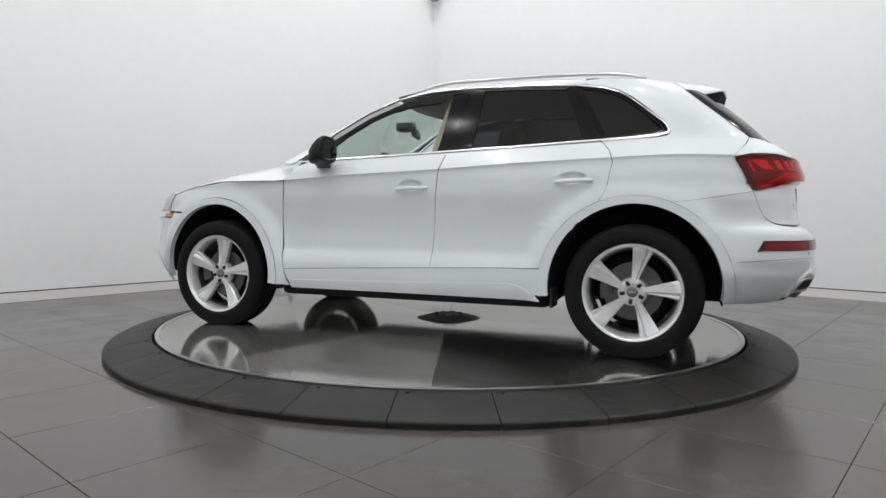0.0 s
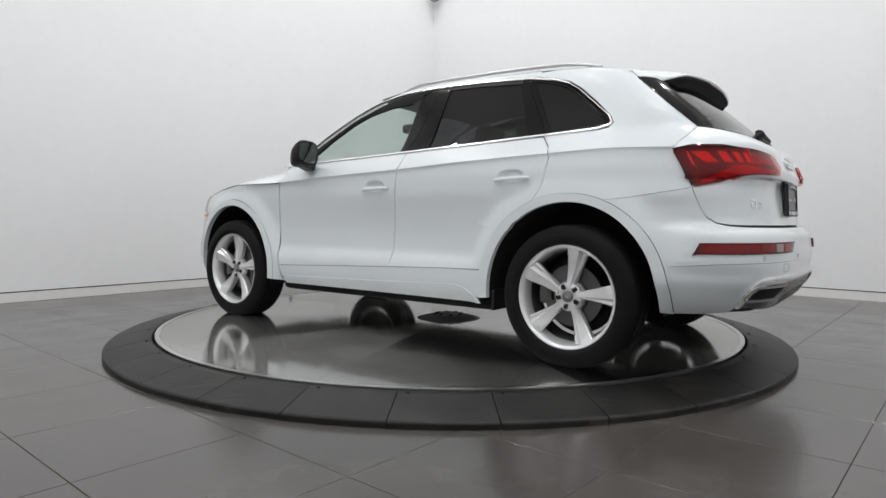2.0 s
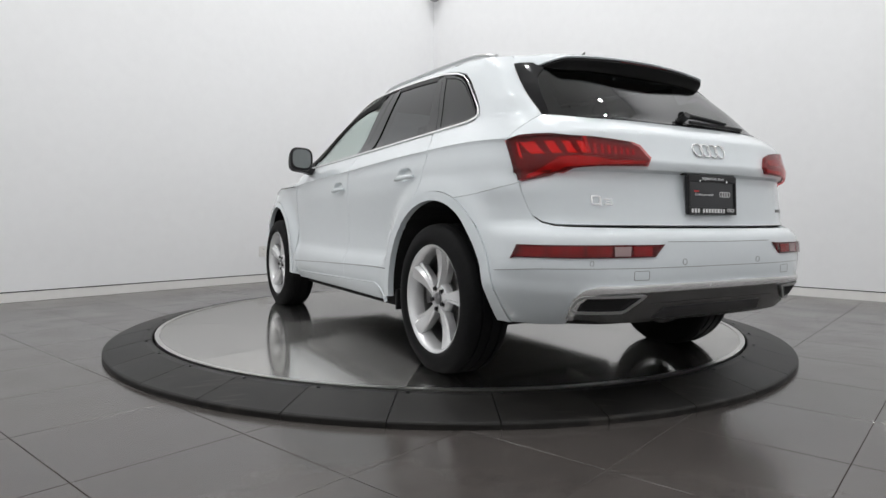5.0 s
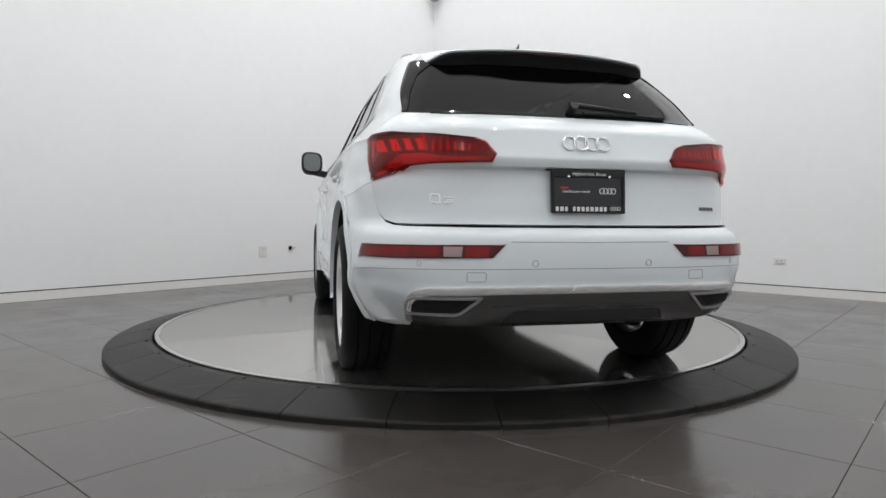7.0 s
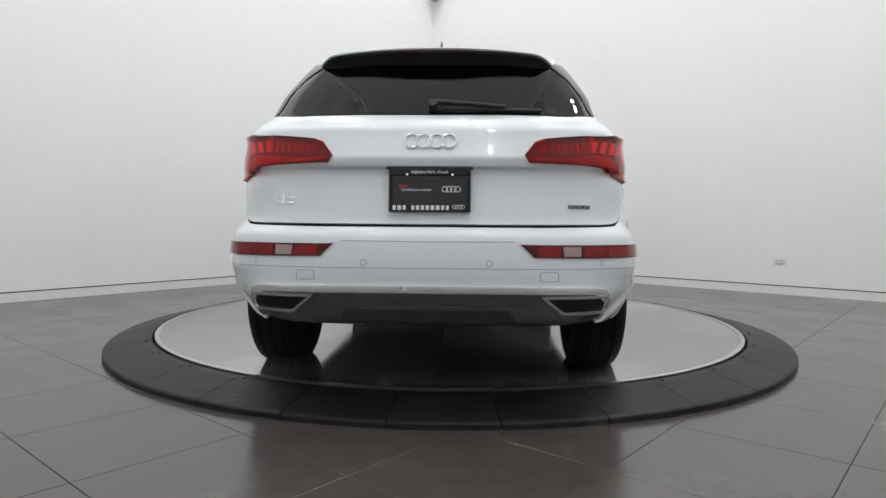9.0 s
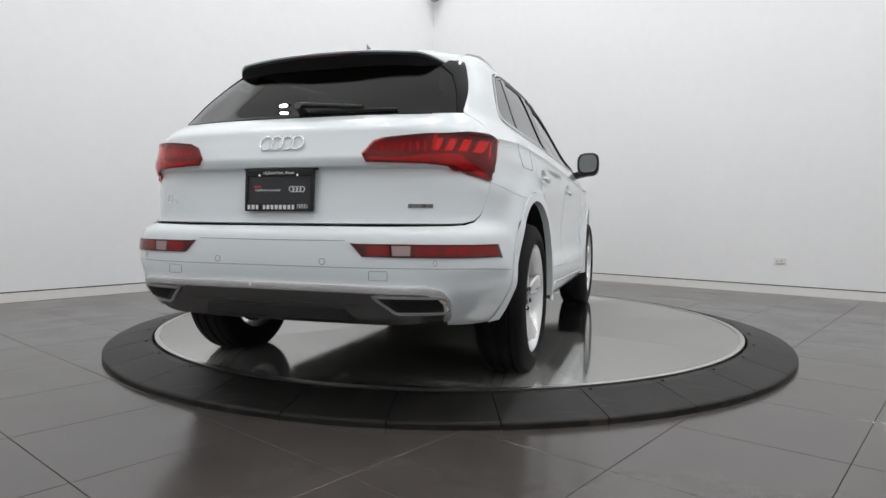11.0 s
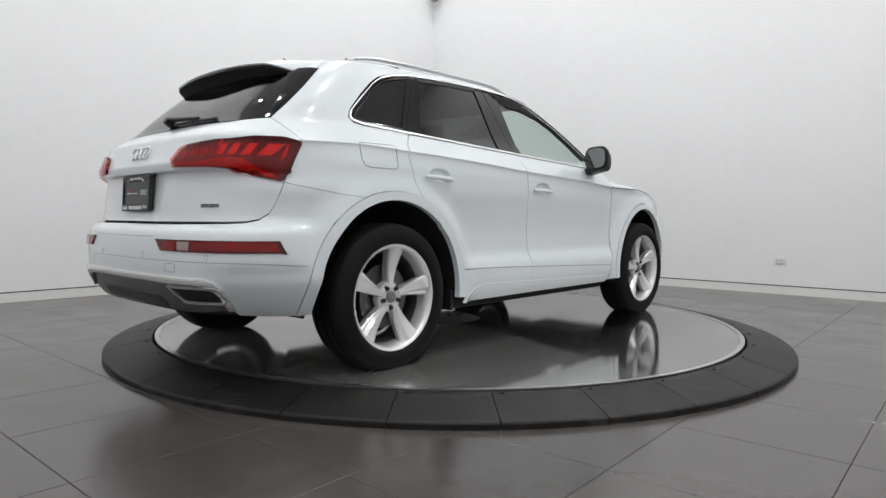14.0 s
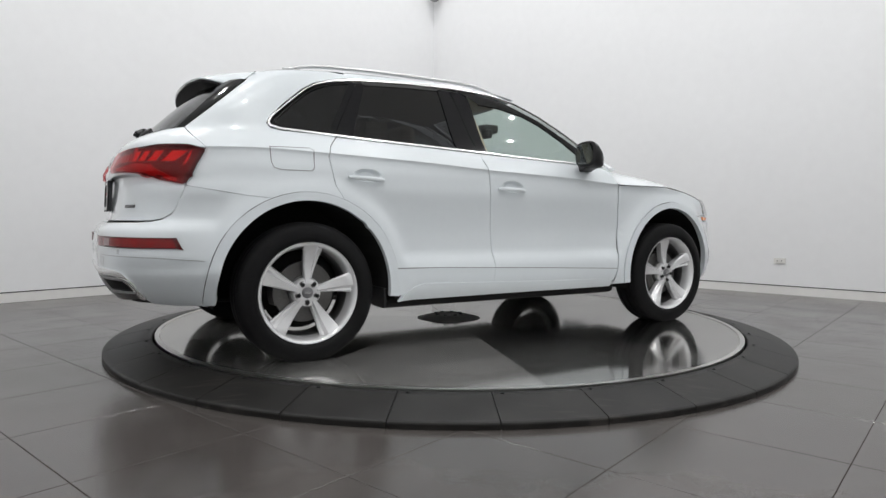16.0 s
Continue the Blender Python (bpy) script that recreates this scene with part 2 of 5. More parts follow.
def box(bm, lo, hi, m=None, bevel=0.0, segments=2):
    """A box between two corners, bevelled, added to bm."""
    r = bmesh.ops.create_cube(bm, size=1)
    vs = r["verts"]
    c = [(lo[i] + hi[i]) / 2 for i in range(3)]
    s = [abs(hi[i] - lo[i]) for i in range(3)]
    for v in vs:
        v.co = Vector((v.co[0] * s[0] + c[0], v.co[1] * s[1] + c[1], v.co[2] * s[2] + c[2]))
    if bevel:
        es = list({e for v in vs for e in v.link_edges})
        r = bmesh.ops.bevel(bm, geom=es, offset=bevel, segments=segments, affect="EDGES", profile=0.5)
        vs = list({v for f in r["faces"] for v in f.verts} | {v for v in vs if v.is_valid})
    if m is not None:
        bmesh.ops.transform(bm, matrix=m, verts=vs)
    return vs


def cyl(bm, r1, r2, depth, m, segs=24, caps=True):
    r = bmesh.ops.create_cone(bm, cap_ends=caps, cap_tris=False, segments=segs, radius1=r1, radius2=r2, depth=depth)
    bmesh.ops.transform(bm, matrix=m, verts=r["verts"])
    return r["verts"]


def lathe(bm, profile, segs=64, axis="X", closed=False):
    """Turn (across, radius) pairs round the x axis."""
    rows = []
    for k in range(segs):
        a = 2 * math.pi * k / segs
        rows.append([bm.verts.new((u, r * math.cos(a), r * math.sin(a))) for u, r in profile])
    n = len(profile)
    for k in range(segs):
        p, q = rows[k], rows[(k + 1) % segs]
        for i in range(n if closed else n - 1):
            j = (i + 1) % n
            bm.faces.new((p[i], p[j], q[j], q[i]))


def tube(bm, path, r, segs=8, flat=1.0):
    """A round bar along a list of points."""
    path = [Vector(p) for p in path]
    rings = []
    for i, p in enumerate(path):
        d = (path[min(i + 1, len(path) - 1)] - path[max(i - 1, 0)]).normalized()
        up = Vector((0, 0, 1)) if abs(d.z) < 0.95 else Vector((1, 0, 0))
        s = d.cross(up).normalized()
        u = s.cross(d).normalized()
        rad = r[i] if isinstance(r, (list, tuple)) else r
        rings.append([bm.verts.new(p + s * (rad * math.cos(2 * math.pi * k / segs)) + u * (rad * flat * math.sin(2 * math.pi * k / segs))) for k in range(segs)])
    for a, b in zip(rings, rings[1:]):
        for k in range(segs):
            bm.faces.new((a[k], a[(k + 1) % segs], b[(k + 1) % segs], b[k]))
    bm.faces.new(rings[0][::-1])
    bm.faces.new(rings[-1])


def loft(bm, rows, close=False):
    """Faces between rows of points of equal length."""
    vs = [[bm.verts.new(p) for p in row] for row in rows]
    for a, b in zip(vs, vs[1:]):
        n = len(a)
        for i in range(n if close else n - 1):
            j = (i + 1) % n
            bm.faces.new((a[i], a[j], b[j], b[i]))
    return vs


class Curve:
    """A smooth line through knots, with no overshoot."""

    def __init__(self, *knots):
        k = sorted(knots)
        self.x = np.array([p[0] for p in k], float)
        self.y = np.array([p[1] for p in k], float)
        d = np.diff(self.y) / np.diff(self.x)
        m = np.zeros(len(self.x))
        for i in range(1, len(m) - 1):
            if d[i - 1] * d[i] > 0:
                m[i] = 2 * d[i - 1] * d[i] / (d[i - 1] + d[i])
        m[0], m[-1] = d[0], d[-1]
        self.m = m

    def __call__(self, t):
        t = np.clip(np.asarray(t, float), self.x[0], self.x[-1])
        i = np.clip(np.searchsorted(self.x, t) - 1, 0, len(self.x) - 2)
        h = self.x[i + 1] - self.x[i]
        u = (t - self.x[i]) / h
        return ((1 + 2 * u) * (1 - u) ** 2 * self.y[i] + u * (1 - u) ** 2 * h * self.m[i]
                + u * u * (3 - 2 * u) * self.y[i + 1] + u * u * (u - 1) * h * self.m[i + 1])


# ---------------- the room ----------------
def slab(name, a0, a1, b0, b1, z0, z1, material, label, category):
    bm = bmesh.new()
    box(bm, (a0, b0, z0), (a1, b1, z1))
    for v in bm.verts:
        v.co = room(v.co.x, v.co.y, v.co.z)
    bmesh.ops.recalc_face_normals(bm, faces=bm.faces)
    return tagged(new(name, mesh_of(name, bm, material)), label, category, kind="structure")


def build_room():
    T = 0.15
    slab("wall_north", A_MAX, A_MAX + T, B_MIN - T, B_MAX + T, FLOOR + 0.105, CEIL, WALL, "smooth white painted studio wall", "wall")
    slab("wall_east", A_MIN - T, A_MAX, B_MIN - T, B_MIN, FLOOR + 0.105, CEIL, WALL, "smooth white painted studio wall with one outlet", "wall")
    slab("wall_south", A_MIN - T, A_MIN, B_MIN, B_MAX + T, FLOOR, CEIL, WALL, "plain white painted studio wall", "wall")
    slab("wall_west", A_MIN, A_MAX, B_MAX, B_MAX + T, FLOOR, CEIL, WALL, "plain white painted studio wall", "wall")
    slab("reveal_north", A_MAX + 0.02, A_MAX + 0.1, B_MIN, B_MAX, FLOOR + 0.09, FLOOR + 0.105, DARKGAP, "thin dark shadow gap above the baseboard", "reveal")
    slab("reveal_east", A_MIN, A_MAX, B_MIN - 0.1, B_MIN - 0.02, FLOOR + 0.09, FLOOR + 0.105, DARKGAP, "thin dark shadow gap above the baseboard", "reveal")
    slab("baseboard_north", A_MAX + 0.004, A_MAX + 0.1, B_MIN - 0.004, B_MAX, FLOOR, FLOOR + 0.093, BASE, "flush white baseboard under a shadow gap", "baseboard")
    slab("baseboard_east", A_MIN, A_MAX + 0.004, B_MIN - 0.1, B_MIN - 0.004, FLOOR, FLOOR + 0.093, BASE, "flush white baseboard under a shadow gap", "baseboard")
    slab("ceiling", A_MIN - T, A_MAX + T, B_MIN - T, B_MAX + T, CEIL, CEIL + 0.2, CEILING, "flat pale grey studio ceiling", "ceiling")


def build_lamps():
    """Recessed ceiling downlights in a grid, each a trim ring, a glowing lens and a lamp."""
    first = None
    for a in (-4.8, -2.3, 0.2, 2.8):
        for b in (-3.0, -0.4, 2.3, 4.9):
            p = room(a, b, CEIL)
            if first is None:
                first = empty("ceiling_light", "round recessed ceiling downlight with black trim, switched on", "ceiling light", "ceiling downlights")
                bm = bmesh.new()
                lathe(bm, [(0.0, 0.125), (-0.010, 0.125), (-0.014, 0.117), (-0.012, 0.075), (0.0, 0.075)], 32)
                for v in bm.verts:
                    v.co = Vector((v.co.y, v.co.z, v.co.x))
                part("trim_ring", bm, BLACK, first, "black trim ring", smooth=True)
                bm = bmesh.new()
                cyl(bm, 0.072, 0.072, 0.006, Matrix.Translation((0, 0, -0.004)), 32)
                part("lens", bm, GLOW, first, "glowing frosted lens")
                first.matrix_basis = Matrix.Translation(p)
            else:
                copy_thing(first, Matrix.Translation(p))
            d = bpy.data.lights.new("downlight", "AREA")
            d.shape, d.size, d.energy, d.color, d.spread = "DISK", 0.14, LAMP_POWER, (1.0, 1.0, 1.0), radians(180)
            lamp = new("downlight", d)
            lamp.matrix_basis = Matrix.Translation(p + Vector((0, 0, -0.02)))


def wall_pose(side, along, z, out):
    """A pose on a seen wall: local x runs along it, y up, z out of it."""
    if side == "north":
        q = N1 * (A_MAX - out) + Vector((N1.y, -N1.x, 0)) * along
        n = -N1
    else:
        q = N2 * (B_MIN + out) + Vector((N2.y, -N2.x, 0)) * along
        n = N2
    x = Vector((0, 0, 1)).cross(n)
    m = Matrix((x, Vector((0, 0, 1)), n)).transposed().to_4x4()
    return Matrix.Translation((q.x, q.y, z + FLOOR)) @ m


def build_wall_things():
    # upright switch plate, hook beside it, and the outlet lying on its side
    e = empty("outlet_plate", "upright white wall outlet plate with two sockets", "outlet")
    bm = bmesh.new()
    box(bm, (-0.058, -0.066, 0), (0.058, 0.066, 0.008), bevel=0.003)
    part("plate", bm, PLASTIC_WHITE, e)
    for k in (-1, 1):
        bm = bmesh.new()
        box(bm, (-0.020, k * 0.03 - 0.017, 0.008), (0.020, k * 0.03 + 0.017, 0.0115), bevel=0.002)
        s = part("socket", bm, PLASTIC_WHITE, e)
        bm = bmesh.new()
        for x in (-0.007, 0.007):
            box(bm, (x - 0.0016, k * 0.03 - 0.006, 0.0115), (x + 0.0016, k * 0.03 + 0.006, 0.0125))
        part("slots", bm, BLACK, s)
    e.matrix_basis = wall_pose("north", 1.0, 0.397, 0.0)
    e = empty("wall_hook", "small dark metal stub on the white wall", "hook")
    bm = bmesh.new()
    cyl(bm, 0.028, 0.024, 0.02, Matrix.Translation((0, 0, 0.01)), 20)
    part("rose", bm, BLACK, e, smooth=True)
    bm = bmesh.new()
    tube(bm, [(0, 0, 0.015), (0, 0, 0.04), (0.015, 0.002, 0.055), (0.04, 0.008, 0.06)], 0.009, 10)
    part("pin", bm, SATIN, e, smooth=True)
    e.matrix_basis = wall_pose("north", 1.425, 0.428, 0.0)
    e = empty("outlet_plate", "white wall outlet plate mounted on its side", "outlet")
    bm = bmesh.new()
    box(bm, (-0.062, -0.032, 0), (0.062, 0.032, 0.008), bevel=0.003)
    part("plate", bm, PLASTIC_WHITE, e)
    for k in (-1, 1):
        bm = bmesh.new()
        box(bm, (k * 0.022 - 0.014, -0.014, 0.008), (k * 0.022 + 0.014, 0.014, 0.0115), bevel=0.002)
        s = part("socket", bm, PLASTIC_WHITE, e)
        bm = bmesh.new()
        for y in (-0.005, 0.005):
            box(bm, (k * 0.022 - 0.005, y - 0.0016, 0.0115), (k * 0.022 + 0.005, y + 0.0016, 0.0125))
        part("slots", bm, BLACK, s)
    e.matrix_basis = wall_pose("east", -1.325, 0.382, 0.0)


def build_corner_camera():
    """A pale dome on a bracket, high in the corner."""
    e = empty("dome_camera", "pale grey dome camera on a bracket high in the wall corner", "camera")
    p = room(A_MAX - 0.14, B_MIN + 0.14, 4.275)
    bm = bmesh.new()
    lathe(bm, [(0.08 * (1 - math.cos(a)), 0.090 * math.cos(math.pi / 2 - a)) for a in (math.pi / 2 * k / 10 for k in range(1, 11))], 32)
    for v in bm.verts:
        v.co = Vector((v.co.y, v.co.z, v.co.x))
    part("dome", bm, DOME, e, "smoked dome", smooth=True)
    bm = bmesh.new()
    lathe(bm, [(0.08, 0.088), (0.081, 0.100), (0.10, 0.100), (0.13, 0.07), (0.135, 0.0001)], 32)
    for v in bm.verts:
        v.co = Vector((v.co.y, v.co.z, v.co.x))
    part("housing", bm, PLASTIC_WHITE, e, "white housing", smooth=True)
    bm = bmesh.new()
    d = (N1 - N2) * 0.13
    tube(bm, [(0, 0, 0.125), (0, 0, 0.17), d * 0.3 + Vector((0, 0, 0.19)), d + Vector((0, 0, 0.19))], 0.018, 12)
    part("bracket", bm, PLASTIC_WHITE, e, smooth=True)
    e.matrix_basis = Matrix.Translation(p)


# ---------------- the turntable ----------------
R_TABLE, R_RAMP = 2.045, 2.335


def wedge(bm, r0, r1, a0, a1, z0, z1, steps=10, z_out=None):
    """A block of a ring between two radii and angles; z_out: the top's height at the outer radius."""
    zo = z1 if z_out is None else z_out
    rows = []
    for k in range(steps + 1):
        a = a0 + (a1 - a0) * k / steps
        c, s = math.cos(a), math.sin(a)
        rows.append([(r0 * c, r0 * s, z0), (r1 * c, r1 * s, z0), (r1 * c, r1 * s, zo), (r0 * c, r0 * s, z1)])
    vs = loft(bm, rows, close=True)
    bm.faces.new(vs[0][::-1])
    bm.faces.new(vs[-1])


def build_turntable():
    t = empty("turntable", "round turning platform of brushed stainless steel wedges", "turntable")
    bm = bmesh.new()
    cyl(bm, R_TABLE - 0.01, R_TABLE - 0.01, 0.05, Matrix.Translation((0, 0, -0.0325)), 96)
    part("platform", bm, DARKGAP, t, "dark platform under the steel sheets")
    for k in range(10):
        a = radians(18 + 36 * k)
        bm = bmesh.new()
        g = 0.0012
        for i in range(8):
            r0, r1 = 0.10 + i * (R_TABLE - 0.13) / 8, 0.10 + (i + 1) * (R_TABLE - 0.13) / 8
            n = 14
            lo = [(r0 * math.cos(x), r0 * math.sin(x), 0) for x in (g / r0 + (radians(36) - 2 * g / r0) * j / n for j in range(n + 1))]
            hi = [(r1 * math.cos(x), r1 * math.sin(x), 0) for x in (g / r1 + (radians(36) - 2 * g / r1) * j / n for j in range(n + 1))]
            loft(bm, [lo, hi])
        bmesh.ops.remove_doubles(bm, verts=bm.verts, dist=1e-5)
        bmesh.ops.recalc_face_normals(bm, faces=bm.faces)
        for f in bm.faces:
            if f.normal.z < 0:
                f.normal_flip()
        ext = bmesh.ops.extrude_edge_only(bm, edges=[e for e in bm.edges if e.is_boundary])
        for v in ext["geom"]:
            if isinstance(v, bmesh.types.BMVert):
                v.co.z -= 0.007
        w = part("steel_wedge", bm, STEEL, t)
        w.rotation_euler.z = a
    bm = bmesh.new()
    wedge(bm, R_TABLE - 0.028, R_TABLE, 0, 2 * math.pi, -0.02, 0.003, 160)
    bmesh.ops.remove_doubles(bm, verts=bm.verts, dist=1e-5)
    part("rim", bm, STEEL_EDGE, t, "narrow polished steel rim")
    hub = bmesh.new()
    cyl(hub, 0.24, 0.125, 0.030, Matrix.Translation((0, 0, 0.015)), 40)
    hub = part("hub", hub, HUB_STEEL, t, "raised steel hub at the centre")
    for k in range(8):
        a = 2 * math.pi * k / 8
        bm = bmesh.new()
        cyl(bm, 0.017, 0.015, 0.010, Matrix.Translation((0.098 * math.cos(a), 0.098 * math.sin(a), 0.032)), 10)
        part("bolt", bm, BLACK, hub)
    return t


def build_ramp():
    r = tagged(empty("ramp_ring", "low ring of black rubber ramp tiles round the turntable", "ramp"))
    bm = bmesh.new()
    wedge(bm, R_TABLE + 0.012, R_RAMP - 0.02, 0, 2 * math.pi, FLOOR, FLOOR + 0.02, 160)
    bmesh.ops.remove_doubles(bm, verts=bm.verts, dist=1e-5)
    part("underlay", bm, DARKGAP, r, "black underlay in the joints")
    step = radians(11.25)
    bm = bmesh.new()
    g = 0.0022
    rows = []
    n = 5
    for k in range(n + 1):
        f = k / n
        row = []
        for rad, z in ((R_TABLE + 0.014, FLOOR + 0.002), (R_TABLE + 0.014, -0.006), (R_TABLE + 0.02, -0.001), (R_TABLE + 0.06, -0.002),
                       (R_RAMP - 0.012, -0.050), (R_RAMP - 0.003, -0.055), (R_RAMP, -0.061), (R_RAMP, FLOOR + 0.001)):
            a = g / rad + (step - 2 * g / rad) * f
            row.append((rad * math.cos(a), rad * math.sin(a), z))
        rows.append(row)
    vs = loft(bm, rows)
    bm.faces.new(vs[0])
    bm.faces.new(vs[-1][::-1])
    bmesh.ops.recalc_face_normals(bm, faces=bm.faces)
    me = mesh_of("ramp_tile", bm, RUBBER)
    bm = bmesh.new()
    cyl(bm, 0.010, 0.010, 0.004, Matrix.Translation((0, 0, 0)), 12)
    cyl(bm, 0.005, 0.004, 0.003, Matrix.Translation((0, 0, 0.003)), 6)
    bolt = mesh_of("bolt", bm, BLACK)
    for k in range(32):
        a = radians(-84.8 + 11.25 * k)
        o = new("ramp_tile", me)
        o.parent = r
        o.rotation_euler.z = a
        b = new("bolt", bolt)
        b.parent = o
        rad = R_TABLE + 0.05
        b.location = (rad * math.cos(0.022), rad * math.sin(0.022), 0.0)


def build_floor():
    """Grout bed with tiles 610 mm wide laid along the walls."""
    f = slab("floor", A_MIN, A_MAX + 0.1, B_MIN - 0.1, B_MAX, FLOOR - 0.1, FLOOR - 0.003, GROUT, "grey porcelain tile floor with thin dark joints", "floor")
    P, g = 0.611, 0.003
    bm = bmesh.new()
    h = P / 2 - g / 2
    c = 0.0012
    lo = [(-h, -h), (h, -h), (h, h), (-h, h)]
    rows = [[(x, y, -0.01) for x, y in lo], [(x, y, -c) for x, y in lo], [(x * (1 - c / h), y * (1 - c / h), 0) for x, y in lo]]
    vs = loft(bm, rows, close=True)
    bm.faces.new(vs[-1])
    bmesh.ops.recalc_face_normals(bm, faces=bm.faces)
    me = mesh_of("tile", bm, TILE)
    rest = bmesh.new()
    a0, b0 = -0.32, 2.955
    for i in range(-11, 8):
        for j in range(-13, 8):
            a, b = a0 + P * (i + 0.5), b0 + P * (j + 0.5)
            if not (A_MIN + 0.3 < a < A_MAX + 0.25 and B_MIN - 0.25 < b < B_MAX - 0.3):
                continue
            p = room(a, b, FLOOR)
            if p.xy.length < R_RAMP - 0.5:
                continue
            if p.y > -5.3 and abs(p.x) < 5.2:
                o = new("tile", me)
                o.parent = f
                o.matrix_basis = Matrix.Translation(p) @ Matrix.Rotation(radians(TURN) + (0 if (i + j) % 2 else math.pi / 2), 4, "Z")
            else:
                q = [rest.verts.new(room(a + x * h, b + y * h, FLOOR)) for x, y in ((-1, -1), (1, -1), (1, 1), (-1, 1))]
                rest.faces.new(q)
    bmesh.ops.recalc_face_normals(rest, faces=rest.faces)
    for fc in rest.faces:
        if fc.normal.z < 0:
            fc.normal_flip()
    o = part("outer_tiles", rest, TILE, f)
    tagged(o, kind="stuff")

# ---------------- the car's skin ----------------
# Heights are over the table, y runs forward from mid-wheelbase, x to the car's right.
HALF = Curve((0.22, 0.84), (0.29, 0.882), (0.33, 0.91), (0.40, 0.922), (0.46, 0.922), (0.50, 0.912), (0.56, 0.886), (0.66, 0.884), (0.80, 0.895),
             (0.92, 0.908), (1.00, 0.906), (1.04, 0.898), (1.08, 0.885), (1.12, 0.864), (1.17, 0.832), (1.22, 0.796), (1.30, 0.757),
             (1.40, 0.714), (1.50, 0.668), (1.56, 0.636), (1.60, 0.605), (1.64, 0.55))
BACK = Curve((0.22, -2.10), (0.28, -2.21), (0.33, -2.285), (0.40, -2.335), (0.47, -2.362), (0.56, -2.370), (0.66, -2.364), (0.70, -2.352), (0.722, -2.318), (0.735, -2.296),
             (0.80, -2.283), (0.944, -2.266), (0.953, -2.270), (0.962, -2.289), (0.998, -2.296), (1.008, -2.292), (1.08, -2.264), (1.116, -2.252), (1.125, -2.245), (1.150, -2.214), (1.17, -2.180), (1.19, -2.14),
             (1.25, -2.080), (1.32, -2.008), (1.40, -1.920), (1.48, -1.828), (1.56, -1.68), (1.62, -1.54))
BACK_DEEP = Curve((0.22, 0.72), (0.7, 0.78), (1.0, 0.74), (1.10, 0.62), (1.20, 0.475), (1.32, 0.460), (1.40, 0.470), (1.48, 0.490), (1.56, 0.455), (1.62, 0.42))
NOSE = Curve((0.22, 1.98), (0.28, 2.10), (0.40, 2.22), (0.55, 2.275), (0.75, 2.27), (0.88, 2.22), (0.95, 2.14), (1.00, 2.02), (1.05, 1.62), (1.10, 1.13), (1.14, 1.06),
             (1.25, 0.88), (1.37, 0.67), (1.49, 0.43), (1.56, 0.26), (1.62, 0.06))
NOSE_DEEP = Curve((0.22, 0.95), (0.55, 1.05), (0.75, 1.15), (0.88, 1.22), (0.95, 1.25), (1.00, 1.22), (1.05, 0.92), (1.10, 0.56), (1.14, 0.58), (1.30, 0.56), (1.62, 0.50))
V0, V1, REACH = -1.5, 1.2, 1.3
VB, VF = V0 - REACH, V1 + REACH
POWER = 3.9
_al = np.linspace(0, math.pi / 2, 4001)
_cx, _cq = np.cos(_al) ** (2 / POWER), np.sin(_al) ** (2 / POWER)
_cx[-1], _cq[0] = 0, 0
_arc = np.concatenate([[0], np.cumsum(np.hypot(np.diff(_cx), np.diff(_cq)))])
_arc /= _arc[-1]
HUBS = (-1.41, 1.41)
HUB_Z = 0.360


def smooth01(t):
    t = np.clip(t, 0, 1)
    return t * t * (3 - 2 * t)


def taper(y, z):
    rear = smooth01((-0.9 - y) / 1.1) * (0.022 * smooth01((z - 0.60) / 0.25) + 0.004)
    rear = rear + 0.031 * smooth01((-1.50 - y) / 0.42) * smooth01((z - 0.86) / 0.14) * (1 - smooth01((z - 1.18) / 0.16))
    front = smooth01((y - 0.7) / 1.2) * 0.045
    return 1 - rear - front


CREASE = Curve((-1.95, 1.100), (-1.63, 1.110), (-1.28, 1.100), (-0.7, 1.078), (-0.25, 1.054), (0.42, 1.028), (0.83, 1.003), (1.4, 0.985), (1.8, 0.95))
RECESSES = ((-0.085, 0.958, 0.075, 0.032), (-1.075, 0.990, 0.075, 0.032))


def swell(y, z):
    """What the wheel arches, the sill and the handle cups add to the half width."""
    out = np.zeros(np.broadcast(y, z).shape)
    for hy in HUBS:
        d = np.hypot(y - hy, (z - 0.37) * 0.97)
        lip = smooth01((0.66 - d) / 0.17) * smooth01((1.06 - z) / 0.25)
        flat = smooth01((0.62 - d) / 0.10) * smooth01((1.0 - z) / 0.1)
        if hy < 0:
            flat = flat * (1 - smooth01((-1.72 - y) / 0.18))
        out = out + (0.916 - HALF(z)) * flat + 0.018 * lip
    for ry, rz, ra, rb in RECESSES:
        r2 = ((y - ry) / ra) ** 2 + ((z - rz) / rb) ** 2
        out = out - 0.022 * smooth01(1.25 - r2)
    # the shoulder crease: a crisp edge, undercut below it
    d = z - CREASE(y)
    out = out + 0.017 * np.where(d > 0, np.exp(-d / 0.060), np.exp(d / 0.017)) * smooth01((1.75 - y) / 0.4)
    # the tail tucks in towards its lower corners
    tail = smooth01((-1.74 - y) / 0.30)
    out = out + tail * 0.028 * smooth01((z - 0.50) / 0.06) * smooth01((0.76 - z) / 0.08) - 0.088 * smooth01((-1.70 - y) / 0.24) * smooth01((0.56 - z) / 0.28)
    return out


